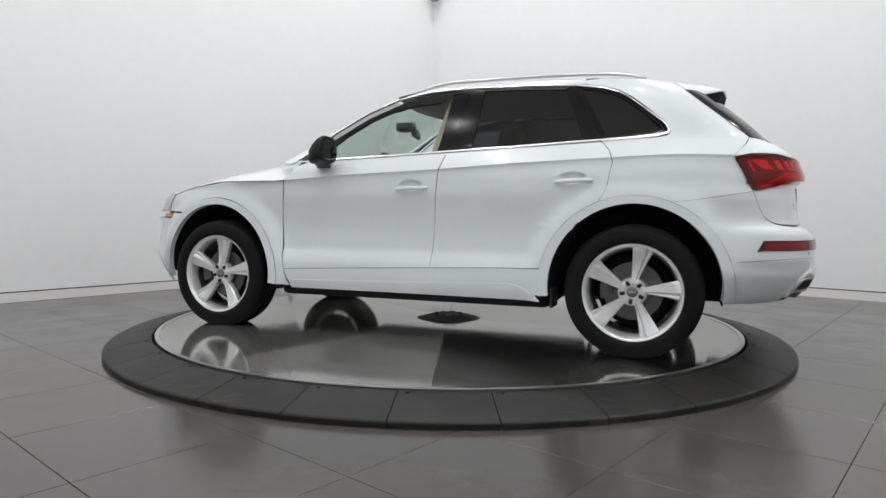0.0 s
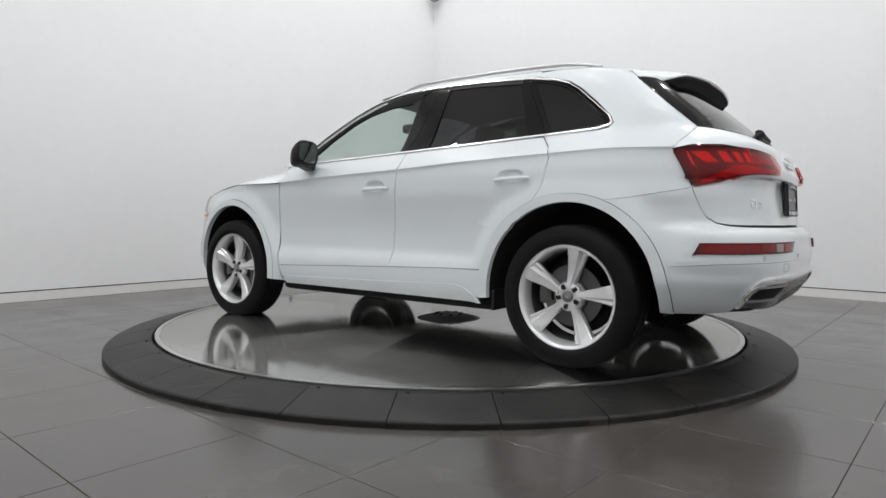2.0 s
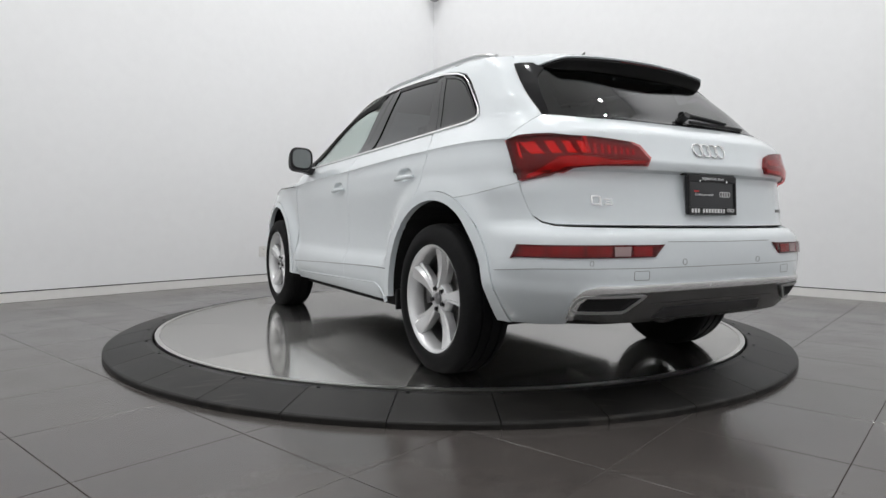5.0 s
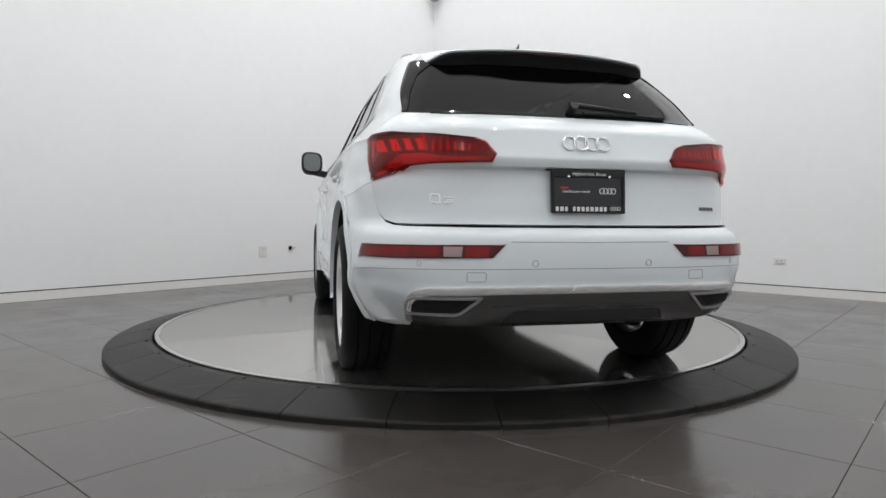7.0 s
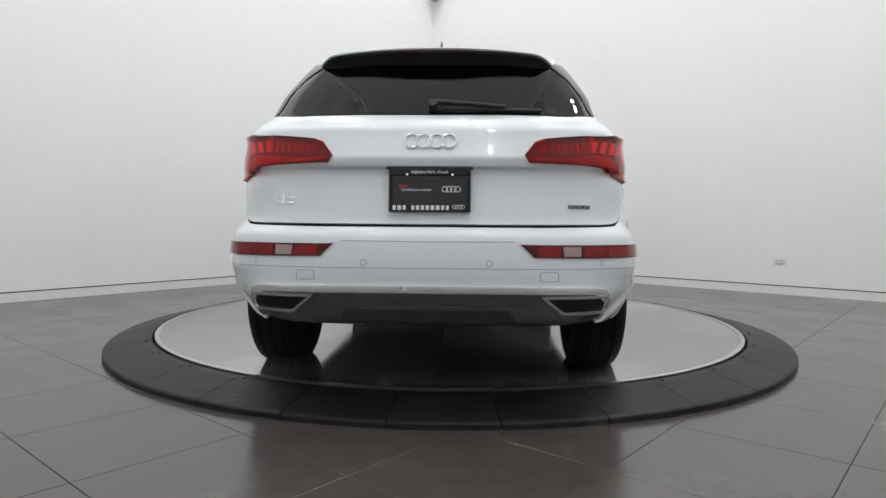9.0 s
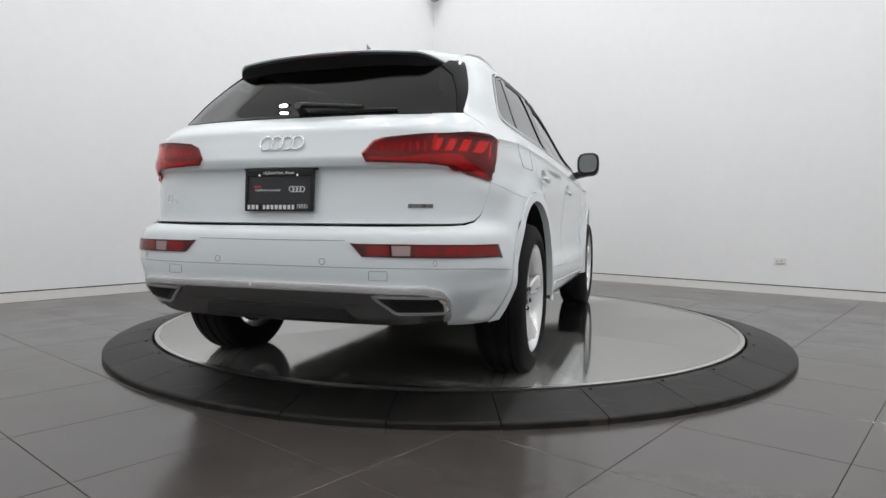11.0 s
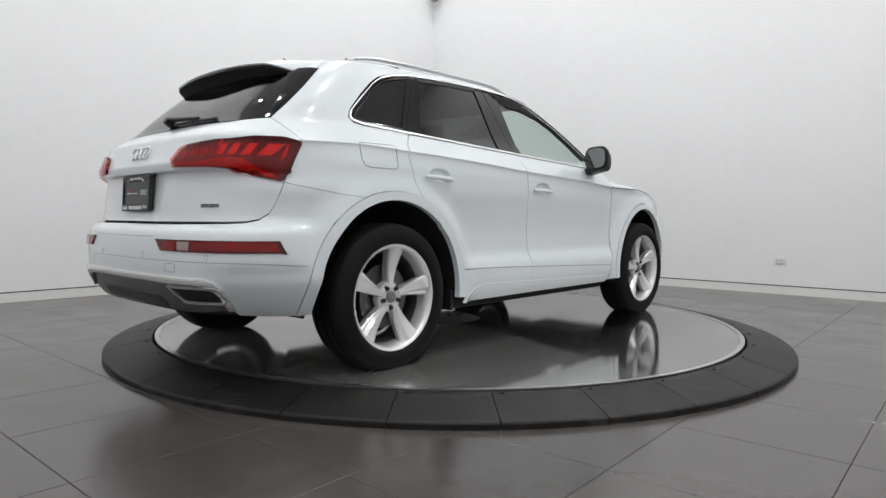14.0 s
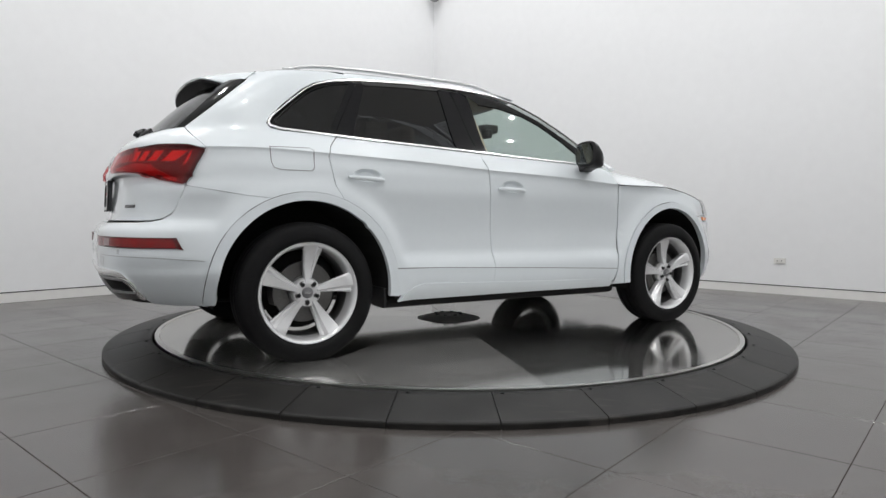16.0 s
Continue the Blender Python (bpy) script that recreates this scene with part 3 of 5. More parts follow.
def skin(w, z, end=-1, off=0.0):
    """Points of the outer skin: w runs round the car from the middle of the tail (end -1) or of the nose (end 1), to the right."""
    w, z = np.asarray(w, float), np.asarray(z, float)
    v = VB + np.abs(w) if end < 0 else VF - np.abs(w)
    sg = np.where(w < 0, -1.0, 1.0)

    def raw(v, z, w):
        W, B, D, F, E = HALF(z), BACK(z), BACK_DEEP(z), NOSE(z), NOSE_DEEP(z)
        yr, yf = B + D, F - E
        a = np.clip(np.where(v < V0, (V0 - v) / REACH, np.where(v > V1, (v - V1) / REACH, 0)), 0, 1)
        cx, cq = np.interp(a, _arc, _cx), np.interp(a, _arc, _cq)
        y = np.where(v < V0, yr - D * cq, np.where(v > V1, yf + E * cq, yr + (v - V0) / (V1 - V0) * (yf - yr)))
        x = W * cx * taper(y, z) + swell(y, z) * smooth01((cx - 0.55) / 0.35)
        return x * sg, y

    x, y = raw(v, z, w)
    if not isinstance(off, float) or off != 0.0:
        h = 0.004
        x1, y1 = raw(v + h, z, w)
        x0, y0 = raw(v - h, z, w)
        xa, ya = raw(v, z + h, w)
        xb, yb = raw(v, z - h, w)
        tv = np.stack([x1 - x0, y1 - y0, np.zeros_like(x)], -1)
        tz = np.stack([xa - xb, ya - yb, np.full_like(x, 2 * h)], -1)
        n = np.cross(tv, tz)
        n /= np.maximum(np.linalg.norm(n, axis=-1, keepdims=True), 1e-9)
        flip = np.where(n[..., 0] * sg + n[..., 1] * np.sign(y) * 0.3 < 0, -1.0, 1.0)
        n = n * flip[..., None]
        return np.stack([x, y, z], -1) + n * (off if np.isscalar(off) else np.asarray(off)[..., None])
    return np.stack([x, y, z], -1)


def w_at(kind, u, z, end=-1):
    """The round-the-car measure of a place with that y ('y') or x ('x') at height z."""
    W, B, D, F, E = (float(c(z)) for c in (HALF, BACK, BACK_DEEP, NOSE, NOSE_DEEP))
    yr, yf = B + D, F - E
    if kind == "y":
        if u < yr:
            v = V0 - REACH * float(np.interp(min((yr - u) / D, 1), _cq, _arc))
        elif u > yf:
            v = V1 + REACH * float(np.interp(min((u - yf) / E, 1), _cq, _arc))
        else:
            v = V0 + (u - yr) / (yf - yr) * (V1 - V0)
        return v - VB if end < 0 else VF - v
    lo, hi = 0.0, REACH
    for _ in range(40):
        mid = (lo + hi) / 2
        if abs(float(skin(mid, z, end)[0])) < u:
            lo = mid
        else:
            hi = mid
    return lo


def spread(points, end, closed):
    """Corners to (w, z), with in-between places on long straight runs along y."""
    q = []
    n = len(points)
    for i, (k, u, z) in enumerate(points):
        q.append((w_at(k, u, z, end), z))
        if i + 1 < n or closed:
            k2, u2, z2 = points[(i + 1) % n]
            if k == k2 == "y":
                m = int(max(abs(u2 - u) / 0.03, abs(z2 - z) / (0.008 if 0.96 < max(z, z2) < 1.3 else 0.03)))
                for j in range(1, m + 1):
                    f = j / (m + 1)
                    q.append((w_at("y", u + (u2 - u) * f, z + (z2 - z) * f, end), z + (z2 - z) * f))
    return q


def outline(points, side, end=-1, both=False, step=0.02):
    """Turns ('y'|'x', place, z) corners into a dense closed line in (w, z)."""
    q = spread(points, end, not both)
    if both:
        q = q + [(-w, z) for w, z in reversed(q)]
        q = [p for i, p in enumerate(q) if i == 0 or math.dist(p, q[i - 1]) > 1e-6]
    out = []
    for i, p in enumerate(q):
        n = q[(i + 1) % len(q)]
        k = max(1, int(math.dist(p, n) / step))
        out += [(p[0] + (n[0] - p[0]) * j / k, p[1] + (n[1] - p[1]) * j / k) for j in range(k)]
    out = np.array(out)
    if side < 0:
        out[:, 0] *= -1
    area = np.sum(out[:, 0] * np.roll(out[:, 1], -1) - np.roll(out[:, 0], -1) * out[:, 1])
    return out if area > 0 else out[::-1]


def inset(line, d):
    t = np.roll(line, -1, 0) - np.roll(line, 1, 0)
    t /= np.maximum(np.linalg.norm(t, axis=1, keepdims=True), 1e-9)
    return line + d * np.stack([-t[:, 1], t[:, 0]], 1)


def inside(pts, line):
    x, y = pts[:, 0:1], pts[:, 1:2]
    x0, y0 = line[:, 0], line[:, 1]
    x1, y1 = np.roll(x0, -1), np.roll(y0, -1)
    c = ((y0 > y) != (y1 > y)) & (x < (x1 - x0) * (y - y0) / np.where(y1 == y0, 1e-12, y1 - y0) + x0)
    return c.sum(1) % 2 == 1


from mathutils.geometry import delaunay_2d_cdt


def panel(name, points, material, parent, side=1, end=-1, both=False, gap=0.0025, off=0.0, thick=0.012, grid=0.025, label="", fine=(), crease=False, ledges=()):
    """A sheet of the skin inside an outline, with turned-in edges."""
    line = inset(outline(points, side, end, both), gap)
    lo, hi = line.min(0), line.max(0)
    gx, gy = np.meshgrid(np.arange(lo[0], hi[0], grid) + grid * 0.37, np.arange(lo[1], hi[1], grid) + grid * 0.41)
    pts = np.stack([gx.ravel(), gy.ravel()], 1)
    for c0, c1, r in fine:
        fx, fy = np.meshgrid(np.arange(-r, r, 0.007), np.arange(-r * 0.6, r * 0.6, 0.007))
        extra = np.stack([fx.ravel() + c0 * (1 if side > 0 else -1), fy.ravel() + c1], 1)
        far = (np.abs(pts[:, 0] - c0 * (1 if side > 0 else -1)) > r) | (np.abs(pts[:, 1] - c1) > r * 0.6)
        pts = np.concatenate([pts[far], extra])
    if crease:
        ys = np.arange(-1.94, 1.0, 0.009)
        row = np.array([(w_at("y", y, float(CREASE(y)) + d, end) * (1 if side > 0 else -1), float(CREASE(y)) + d) for d in (-0.020, -0.008, 0.0, 0.008) for y in ys])
        row = row[(row[:, 0] > lo[0] - 0.05) & (row[:, 0] < hi[0] + 0.05)]
        if len(row):
            gapz = np.array([np.min(np.hypot(*(row - p).T)) for p in pts])
            pts = np.concatenate([pts[gapz > 0.009], row])
    for z in ledges:
        pts = pts[np.abs(pts[:, 1] - z) > 0.005]
    if len(ledges):
        ew, ez = np.meshgrid(np.arange(lo[0], hi[0], grid), np.array(ledges))
        pts = np.concatenate([pts, np.stack([ew.ravel(), ez.ravel()], 1)])
    pts = pts[inside(pts, line)]
    if len(pts):
        keep = np.array([np.min(np.hypot(*(line - p).T)) > grid * 0.3 for p in pts])
        pts = pts[keep]
    n = len(line)
    co = [Vector(p) for p in line] + [Vector(p) for p in pts]
    r = delaunay_2d_cdt(co, [], [list(range(n))], 1, 1e-5)
    vs = np.array([tuple(p) for p in r[0]])
    faces = r[2]
    p3 = skin(vs[:, 0], vs[:, 1], end, float(off) if off else 0.0)
    bm = bmesh.new()
    bv = [bm.verts.new(p) for p in p3]
    for f in faces:
        bm.faces.new([bv[i] for i in f])
    bmesh.ops.recalc_face_normals(bm, faces=bm.faces)
    s = 0.0
    for f in bm.faces:
        c = f.calc_center_median()
        s += f.normal.x * c.x + f.normal.y * (c.y if abs(c.y) > 1.9 else 0)
    if s < 0:
        bmesh.ops.reverse_faces(bm, faces=bm.faces)
    if thick:
        bm.normal_update()
        edges = [e for e in bm.edges if e.is_boundary]
        nor = {v: v.normal.copy() for e in edges for v in e.verts}
        ext = bmesh.ops.extrude_edge_only(bm, edges=edges)
        verts = [g for g in ext["geom"] if isinstance(g, bmesh.types.BMVert)]
        for v in verts:
            src = min((e.other_vert(v) for e in v.link_edges), key=lambda o: (o.co - v.co).length)
            v.co -= nor.get(src, src.normal) * thick
    return part(name, bm, material, parent, label, smooth=True)


def strip(name, path, width, material, parent, side=1, end=-1, lift=0.003, thick=0.006, label="", closed=False, step=0.015, mirror=False):
    """A flat bead of that width laid along a line of ('y'|'x', place, z) points on the skin."""
    q = spread(path, end, closed)
    if mirror:
        q = q + [(-w, z) for w, z in reversed(q)]
        q = [p for i, p in enumerate(q) if i == 0 or math.dist(p, q[i - 1]) > 1e-6]
    if closed:
        q = q + [q[0]]
    line = []
    for a, b in zip(q, q[1:]):
        k = max(1, int(math.dist(a, b) / step))
        line += [(a[0] + (b[0] - a[0]) * j / k, a[1] + (b[1] - a[1]) * j / k) for j in range(k)]
    if not closed:
        line.append(q[-1])
    line = np.array(line)
    if side < 0:
        line[:, 0] *= -1
    if closed:
        t = np.roll(line, -1, 0) - np.roll(line, 1, 0)
    else:
        t = np.gradient(line, axis=0)
    t /= np.maximum(np.linalg.norm(t, axis=1, keepdims=True), 1e-9)
    nrm = np.stack([-t[:, 1], t[:, 0]], 1) * width / 2
    a, b = line + nrm, line - nrm
    rows = np.stack([skin(b[:, 0], b[:, 1], end, lift - thick), skin(b[:, 0], b[:, 1], end, lift), skin(line[:, 0], line[:, 1], end, lift + width * 0.08),
                     skin(a[:, 0], a[:, 1], end, lift), skin(a[:, 0], a[:, 1], end, lift - thick)], 1)
    bm = bmesh.new()
    rows = [list(r) for r in rows]
    if closed:
        rows.append(rows[0])
    loft(bm, rows)
    if closed:
        bmesh.ops.remove_doubles(bm, verts=bm.verts, dist=1e-6)
    bmesh.ops.recalc_face_normals(bm, faces=bm.faces)
    return part(name, bm, material, parent, label, smooth=True)


def arch(hy, r, a0, a1, n=14, ry=None):
    """Points on a wheel arch, from angle a0 to a1 (0 forward, 90 up)."""
    return [("y", hy + r * math.cos(radians(a0 + (a1 - a0) * k / n)), 0.37 + (ry or r) * math.sin(radians(a0 + (a1 - a0) * k / n))) for k in range(n + 1)]


A_OUT, A_IN = 0.52, 0.462
BELT = (("y", 0.70, 1.128), ("y", 0.50, 1.138), ("y", 0.09, 1.152), ("y", -0.30, 1.168), ("y", -0.79, 1.188), ("y", -1.21, 1.208), ("y", -1.52, 1.226), ("y", -1.565, 1.236))
CANT = (("y", -1.575, 1.252), ("y", -1.555, 1.285), ("y", -1.46, 1.372), ("y", -1.36, 1.455), ("y", -1.29, 1.497), ("y", -1.20, 1.527), ("y", -1.04, 1.555), ("y", -0.72, 1.575),
        ("y", -0.40, 1.583), ("y", -0.12, 1.572), ("y", 0.12, 1.532), ("y", 0.33, 1.452), ("y", 0.55, 1.318), ("y", 0.66, 1.225), ("y", 0.735, 1.15))
EDGE = Curve((-1.62, 1.548), (-1.45, 1.575), (-1.1, 1.600), (-0.7, 1.612), (-0.35, 1.612), (-0.1, 1.600), (0.1, 1.572), (0.2, 1.548))
CROWN = Curve((-1.62, 1.575), (-1.45, 1.603), (-1.1, 1.632), (-0.7, 1.643), (-0.35, 1.640), (-0.1, 1.622), (0.1, 1.588), (0.2, 1.562))
GATE_SIDE = (("y", -1.672, 1.480), ("y", -1.765, 1.397), ("y", -1.880, 1.296), ("y", -1.985, 1.205), ("y", -1.965, 1.165), ("y", -1.905, 1.098), ("y", -2.000, 0.912),
             ("y", -2.035, 0.815), ("y", -2.060, 0.772), ("y", -2.100, 0.746), ("y", -2.15, 0.735))


def lerp_pts(pts, d):
    return [(k, u, z + d) for k, u, z in pts]


def build_body(car):
    gate_x = [("x", 0.70, 0.733), ("x", 0.30, 0.731), ("x", 0.0, 0.731)]
    # tail
    panel("tailgate", [("x", 0.0, 1.188), ("x", 0.30, 1.188), ("x", 0.55, 1.186)] + list(GATE_SIDE[3:]) + gate_x, PAINT, car, both=True, grid=0.018, gap=0.002, ledges=(0.944, 0.951, 0.957, 0.963, 0.975, 0.992, 1.000, 1.008, 1.110, 1.118, 1.126, 1.134), label="white tailgate with a ledge above the plate")
    panel("rear_bumper", [("x", 0.0, 0.722), ("x", 0.45, 0.722), ("x", 0.72, 0.726), ("y", -2.15, 0.730), ("y", -2.102, 0.742), ("y", -2.062, 0.769), ("y", -2.037, 0.814), ("y", -2.000, 0.910), ("y", -1.985, 0.905),
                          ("y", -1.85, 0.8835), ("y", -1.72, 0.8635)] + arch(-1.41, A_OUT, 112, 186.5, 16)
          + [("y", -1.912, 0.31), ("y", -2.04, 0.312), ("y", -2.14, 0.322), ("y", -2.172, 0.346), ("y", -2.200, 0.384), ("y", -2.235, 0.432), ("x", 0.705, 0.469), ("x", 0.66, 0.484), ("x", 0.3, 0.486), ("x", 0.0, 0.486)],
          PAINT, car, both=True, grid=0.02, gap=0.001, label="white rear bumper cover")
    panel("diffuser", [("x", 0.0, 0.480), ("x", 0.65, 0.478), ("x", 0.70, 0.463), ("y", -2.243, 0.428), ("y", -2.208, 0.382), ("y", -2.180, 0.346), ("x", 0.55, 0.330), ("x", 0.42, 0.325), ("x", 0.0, 0.322)],
          SILVER, car, both=True, grid=0.03, thick=0.004, label="silver grey lower bumper valance")
    panel("valance_insert", [("x", 0.0, 0.398), ("x", 0.32, 0.398), ("x", 0.36, 0.345), ("x", 0.0, 0.34)], DARKGREY, car, both=True, off=0.003, grid=0.03, label="black centre insert")
    strip("diffuser_band", [("y", -2.176, 0.350), ("y", -2.206, 0.386), ("y", -2.240, 0.432), ("x", 0.70, 0.463), ("x", 0.655, 0.478), ("x", 0.3, 0.481), ("x", 0.0, 0.481)], 0.030, CHROME, car, lift=0.008, thick=0.018, mirror=True, label="bright satin band round the valance")
    strip("valance_crease", [("x", 0.40, 0.412), ("x", 0.0, 0.415)], 0.004, SILVER, car, lift=0.003, thick=0.006, mirror=True)
    for sd in (1, -1):
        ex = [("x", 0.455, 0.452), ("x", 0.705, 0.452), ("x", 0.722, 0.440), ("x", 0.722, 0.400), ("x", 0.705, 0.387), ("x", 0.545, 0.387), ("x", 0.53, 0.392)]
        o = panel("exhaust_trim", ex, BLACK, car, sd, off=0.006, thick=0.02, grid=0.03, label="black exhaust trim in a grey frame")
        strip("frame", ex, 0.009, SATIN, o, sd, lift=0.012, thick=0.012, closed=True, label="bright trapezoid frame")
        exi = [("x", 0.50, 0.443), ("x", 0.695, 0.443), ("x", 0.703, 0.432), ("x", 0.70, 0.402), ("x", 0.56, 0.398)]
        # no hole: a black sheet paints the opening's dark depth
        panel("opening_shade", exi, WELL, o, sd, off=0.009, thick=0.004, grid=0.03)
        # reflector bar
        rf = [("y", -2.05, 0.655), ("x", 0.70, 0.657), ("x", 0.36, 0.658), ("x", 0.415, 0.603), ("x", 0.70, 0.600), ("y", -2.05, 0.598), ("y", -2.02, 0.592)]
        o = panel("rear_reflector", rf, RED_MID, car, sd, off=0.004, thick=0.010, grid=0.025, label="long red reflector and fog lamp in the bumper")
        for x0, x1, mt, nm in ((0.425, 0.521, RED, "red_segment"), (0.526, 0.603, CLEARLENS, "reversing_lamp"), (0.608, 0.711, RED, "red_segment")):
            panel(nm, [("x", x0, 0.650), ("x", x1, 0.650), ("x", x1, 0.608), ("x", x0 + 0.006, 0.608)], mt, o, sd, off=0.0065, thick=0.003, grid=0.02)
        panel("red_segment", [("x", 0.714, 0.650), ("x", 0.80, 0.649), ("y", -2.068, 0.648), ("y", -2.050, 0.604), ("x", 0.80, 0.606), ("x", 0.714, 0.607)], RED, o, sd, off=0.0065, thick=0.003, grid=0.02)
        panel("lens", rf, BAR_COVER, o, sd, off=0.0095, thick=0.005, grid=0.025, label="clear red outer lens").visible_shadow = False
        # tail lamp: dark shell, upper light bars, lower swoosh
        tl = [("y", -1.905, 1.096), ("y", -1.99, 1.103), ("x", 0.76, 1.102), ("x", 0.62, 1.090), ("x", 0.455, 1.071), ("x", 0.418, 1.058), ("x", 0.378, 1.004), ("x", 0.398, 0.976),
              ("x", 0.62, 0.970), ("x", 0.70, 0.962), ("x", 0.760, 0.93), ("y", -2.01, 0.909)]
        o = panel("tail_lamp", tl, RED_MID, car, sd, off=0.006, thick=0.012, grid=0.02, label="red wraparound tail lamp with dark lens edges")
        panel("lower_bar", [("x", 0.395, 1.000), ("x", 0.56, 0.998), ("x", 0.68, 1.012), ("x", 0.745, 1.008), ("y", -2.035, 0.945), ("y", -2.03, 0.922), ("x", 0.80, 0.925), ("x", 0.725, 0.966), ("x", 0.62, 0.976), ("x", 0.412, 0.985)],
              RED, o, sd, off=0.010, thick=0.004, grid=0.02, label="bright red lower light bar")
        for k in range(5):
            x0 = 0.812 - 0.044 * (k - 1)
            zt, zb = 1.080 - 0.002 * k, 1.020
            pts = [("x", x0 + 0.004, zt), ("x", x0 - 0.022, zt), ("x", x0 - 0.040, zb), ("x", x0 - 0.010, zb)]
            if k == 0:
                pts = [("y", -1.975, 1.080), ("x", 0.820, zt), ("x", 0.822, 1.01), ("y", -2.015, 1.0)]
            panel("light_bar", pts, RED_BRIGHT, o, sd, off=0.009, thick=0.003, grid=0.02, label="bright red light bar" if k == 0 else "")
        for k in range(7):
            x0 = 0.625 - 0.027 * k
            panel("inner_bar", [("x", x0, 1.062 - 0.003 * k), ("x", x0 - 0.014, 1.062 - 0.003 * k), ("x", x0 - 0.010, 1.018), ("x", x0 + 0.004, 1.018)], RED, o, sd, off=0.009, thick=0.003, grid=0.02)
        strip("upper_edge", [("y", -1.915, 1.092), ("y", -1.99, 1.099), ("x", 0.76, 1.098), ("x", 0.62, 1.086), ("x", 0.46, 1.067)], 0.010, RED_DARK, o, sd, lift=0.010, thick=0.005, label="dark upper lens edge")
        strip("front_edge", [("y", -1.918, 1.085), ("y", -2.006, 0.918)], 0.018, RED_DARK, o, sd, lift=0.009, thick=0.005)
        strip("divider", [("x", 0.655, 1.092), ("x", 0.645, 1.02)], 0.012, RED, o, sd, lift=0.012, thick=0.006)
        panel("lens", tl, RED_COVER, o, sd, off=0.017, thick=0.008, grid=0.02, label="clear red outer lens").visible_shadow = False
        # quarter panel
        quarter = [("y", -1.22, 1.204), ("y", -1.272, 1.14), ("y", -1.292, 1.08), ("y", -1.262, 0.925), ("y", -1.222, 0.858)] + arch(-1.41, A_OUT, 69.5, 112, 10) \
            + [("y", -1.72, 0.864), ("y", -1.85, 0.884), ("y", -1.985, 0.905)] + [GATE_SIDE[6], GATE_SIDE[5], GATE_SIDE[4], GATE_SIDE[3], GATE_SIDE[2], GATE_SIDE[1], GATE_SIDE[0]] \
            + [("y", -1.60, 1.552), ("y", -1.45, 1.575), ("y", -1.20, 1.594), ("y", -1.10, 1.588)] + [("y", -1.10, 1.562), ("y", -1.20, 1.541), ("y", -1.30, 1.511), ("y", -1.375, 1.464), ("y", -1.475, 1.38), ("y", -1.57, 1.29), ("y", -1.592, 1.25), ("y", -1.572, 1.223), ("y", -1.52, 1.213)]
        q = panel("quarter_panel", quarter, PAINT, car, sd, grid=0.022, gap=0.0008, crease=True, label="white rear quarter panel and roof pillar")
        if sd > 0:
            fd = [("y", -1.60, 1.118), ("y", -1.39, 1.122), ("y", -1.372, 1.11), ("y", -1.375, 1.015), ("y", -1.39, 1.000), ("y", -1.55, 1.000), ("y", -1.585, 1.01), ("y", -1.598, 1.04)]
            strip("fuel_door_joint", fd, 0.0032, simple_cap, q, sd, lift=0.0006, thick=0.003, closed=True, step=0.01)
        # doors
        fd = [("y", 0.66, 1.126), ("y", 0.765, 1.09), ("y", 0.832, 1.0), ("y", 0.858, 0.72), ("y", 0.842, 0.50), ("y", 0.828, 0.415), ("y", 0.2, 0.440), ("y", -0.22, 0.455), ("y", -0.24, 0.71), ("y", -0.262, 1.02), ("y", -0.30, 1.158),
              ("y", 0.09, 1.142), ("y", 0.50, 1.128)]
        o = panel("front_door", fd, PAINT, car, sd, grid=0.022, gap=0.0018, fine=((w_at("y", -0.085, 0.958), 0.958, 0.12),), crease=True, label="white front door")
        door_extras(o, sd, -0.085, 0.938)
        panel("lower_trim", [("y", 0.828, 0.412), ("y", 0.2, 0.437), ("y", -0.22, 0.452), ("y", -0.235, 0.33), ("y", -0.245, 0.318), ("y", 0.78, 0.306), ("y", 0.805, 0.34)], PAINT, o, sd, grid=0.03, gap=0.0006, label="white lower door cladding")
        rd = [("y", -0.30, 1.158), ("y", -0.262, 1.02), ("y", -0.24, 0.71), ("y", -0.22, 0.455), ("y", -0.6, 0.468)] + arch(-1.41, A_OUT, 11.5, 69, 12) + [("y", -1.222, 0.858), ("y", -1.262, 0.925), ("y", -1.292, 1.08), ("y", -1.272, 1.14), ("y", -1.22, 1.196), ("y", -0.79, 1.178)]
        o = panel("rear_door", rd, PAINT, car, sd, grid=0.022, gap=0.0018, fine=((w_at("y", -1.075, 0.99), 0.99, 0.12),), crease=True, label="white rear door")
        door_extras(o, sd, -1.075, 0.970)
        panel("lower_trim", [("y", -0.22, 0.452), ("y", -0.6, 0.465)] + arch(-1.41, A_OUT, 11, -4, 4) + [("y", -0.895, 0.32), ("y", -0.245, 0.318), ("y", -0.235, 0.33)], PAINT, o, sd, grid=0.03, gap=0.0006, label="white lower door cladding")
        panel("sill_trim", [("y", 0.76, 0.345), ("y", 0.0, 0.362), ("y", -0.72, 0.382), ("y", -0.79, 0.365), ("y", -0.87, 0.318), ("y", -0.90, 0.283), ("y", 0.0, 0.287), ("y", 0.79, 0.287), ("y", 0.80, 0.32)],
              PAINT, car, sd, off=0.006, thick=0.018, grid=0.03, label="pale sill trim below the doors")
        strip("cladding_joint", [("y", 0.826, 0.4135), ("y", 0.2, 0.4385), ("y", -0.22, 0.4535), ("y", -0.6, 0.4665), ("y", -0.893, 0.4735)], 0.006, JOINT_SHADE, car, sd, lift=-0.0012, thick=0.004)
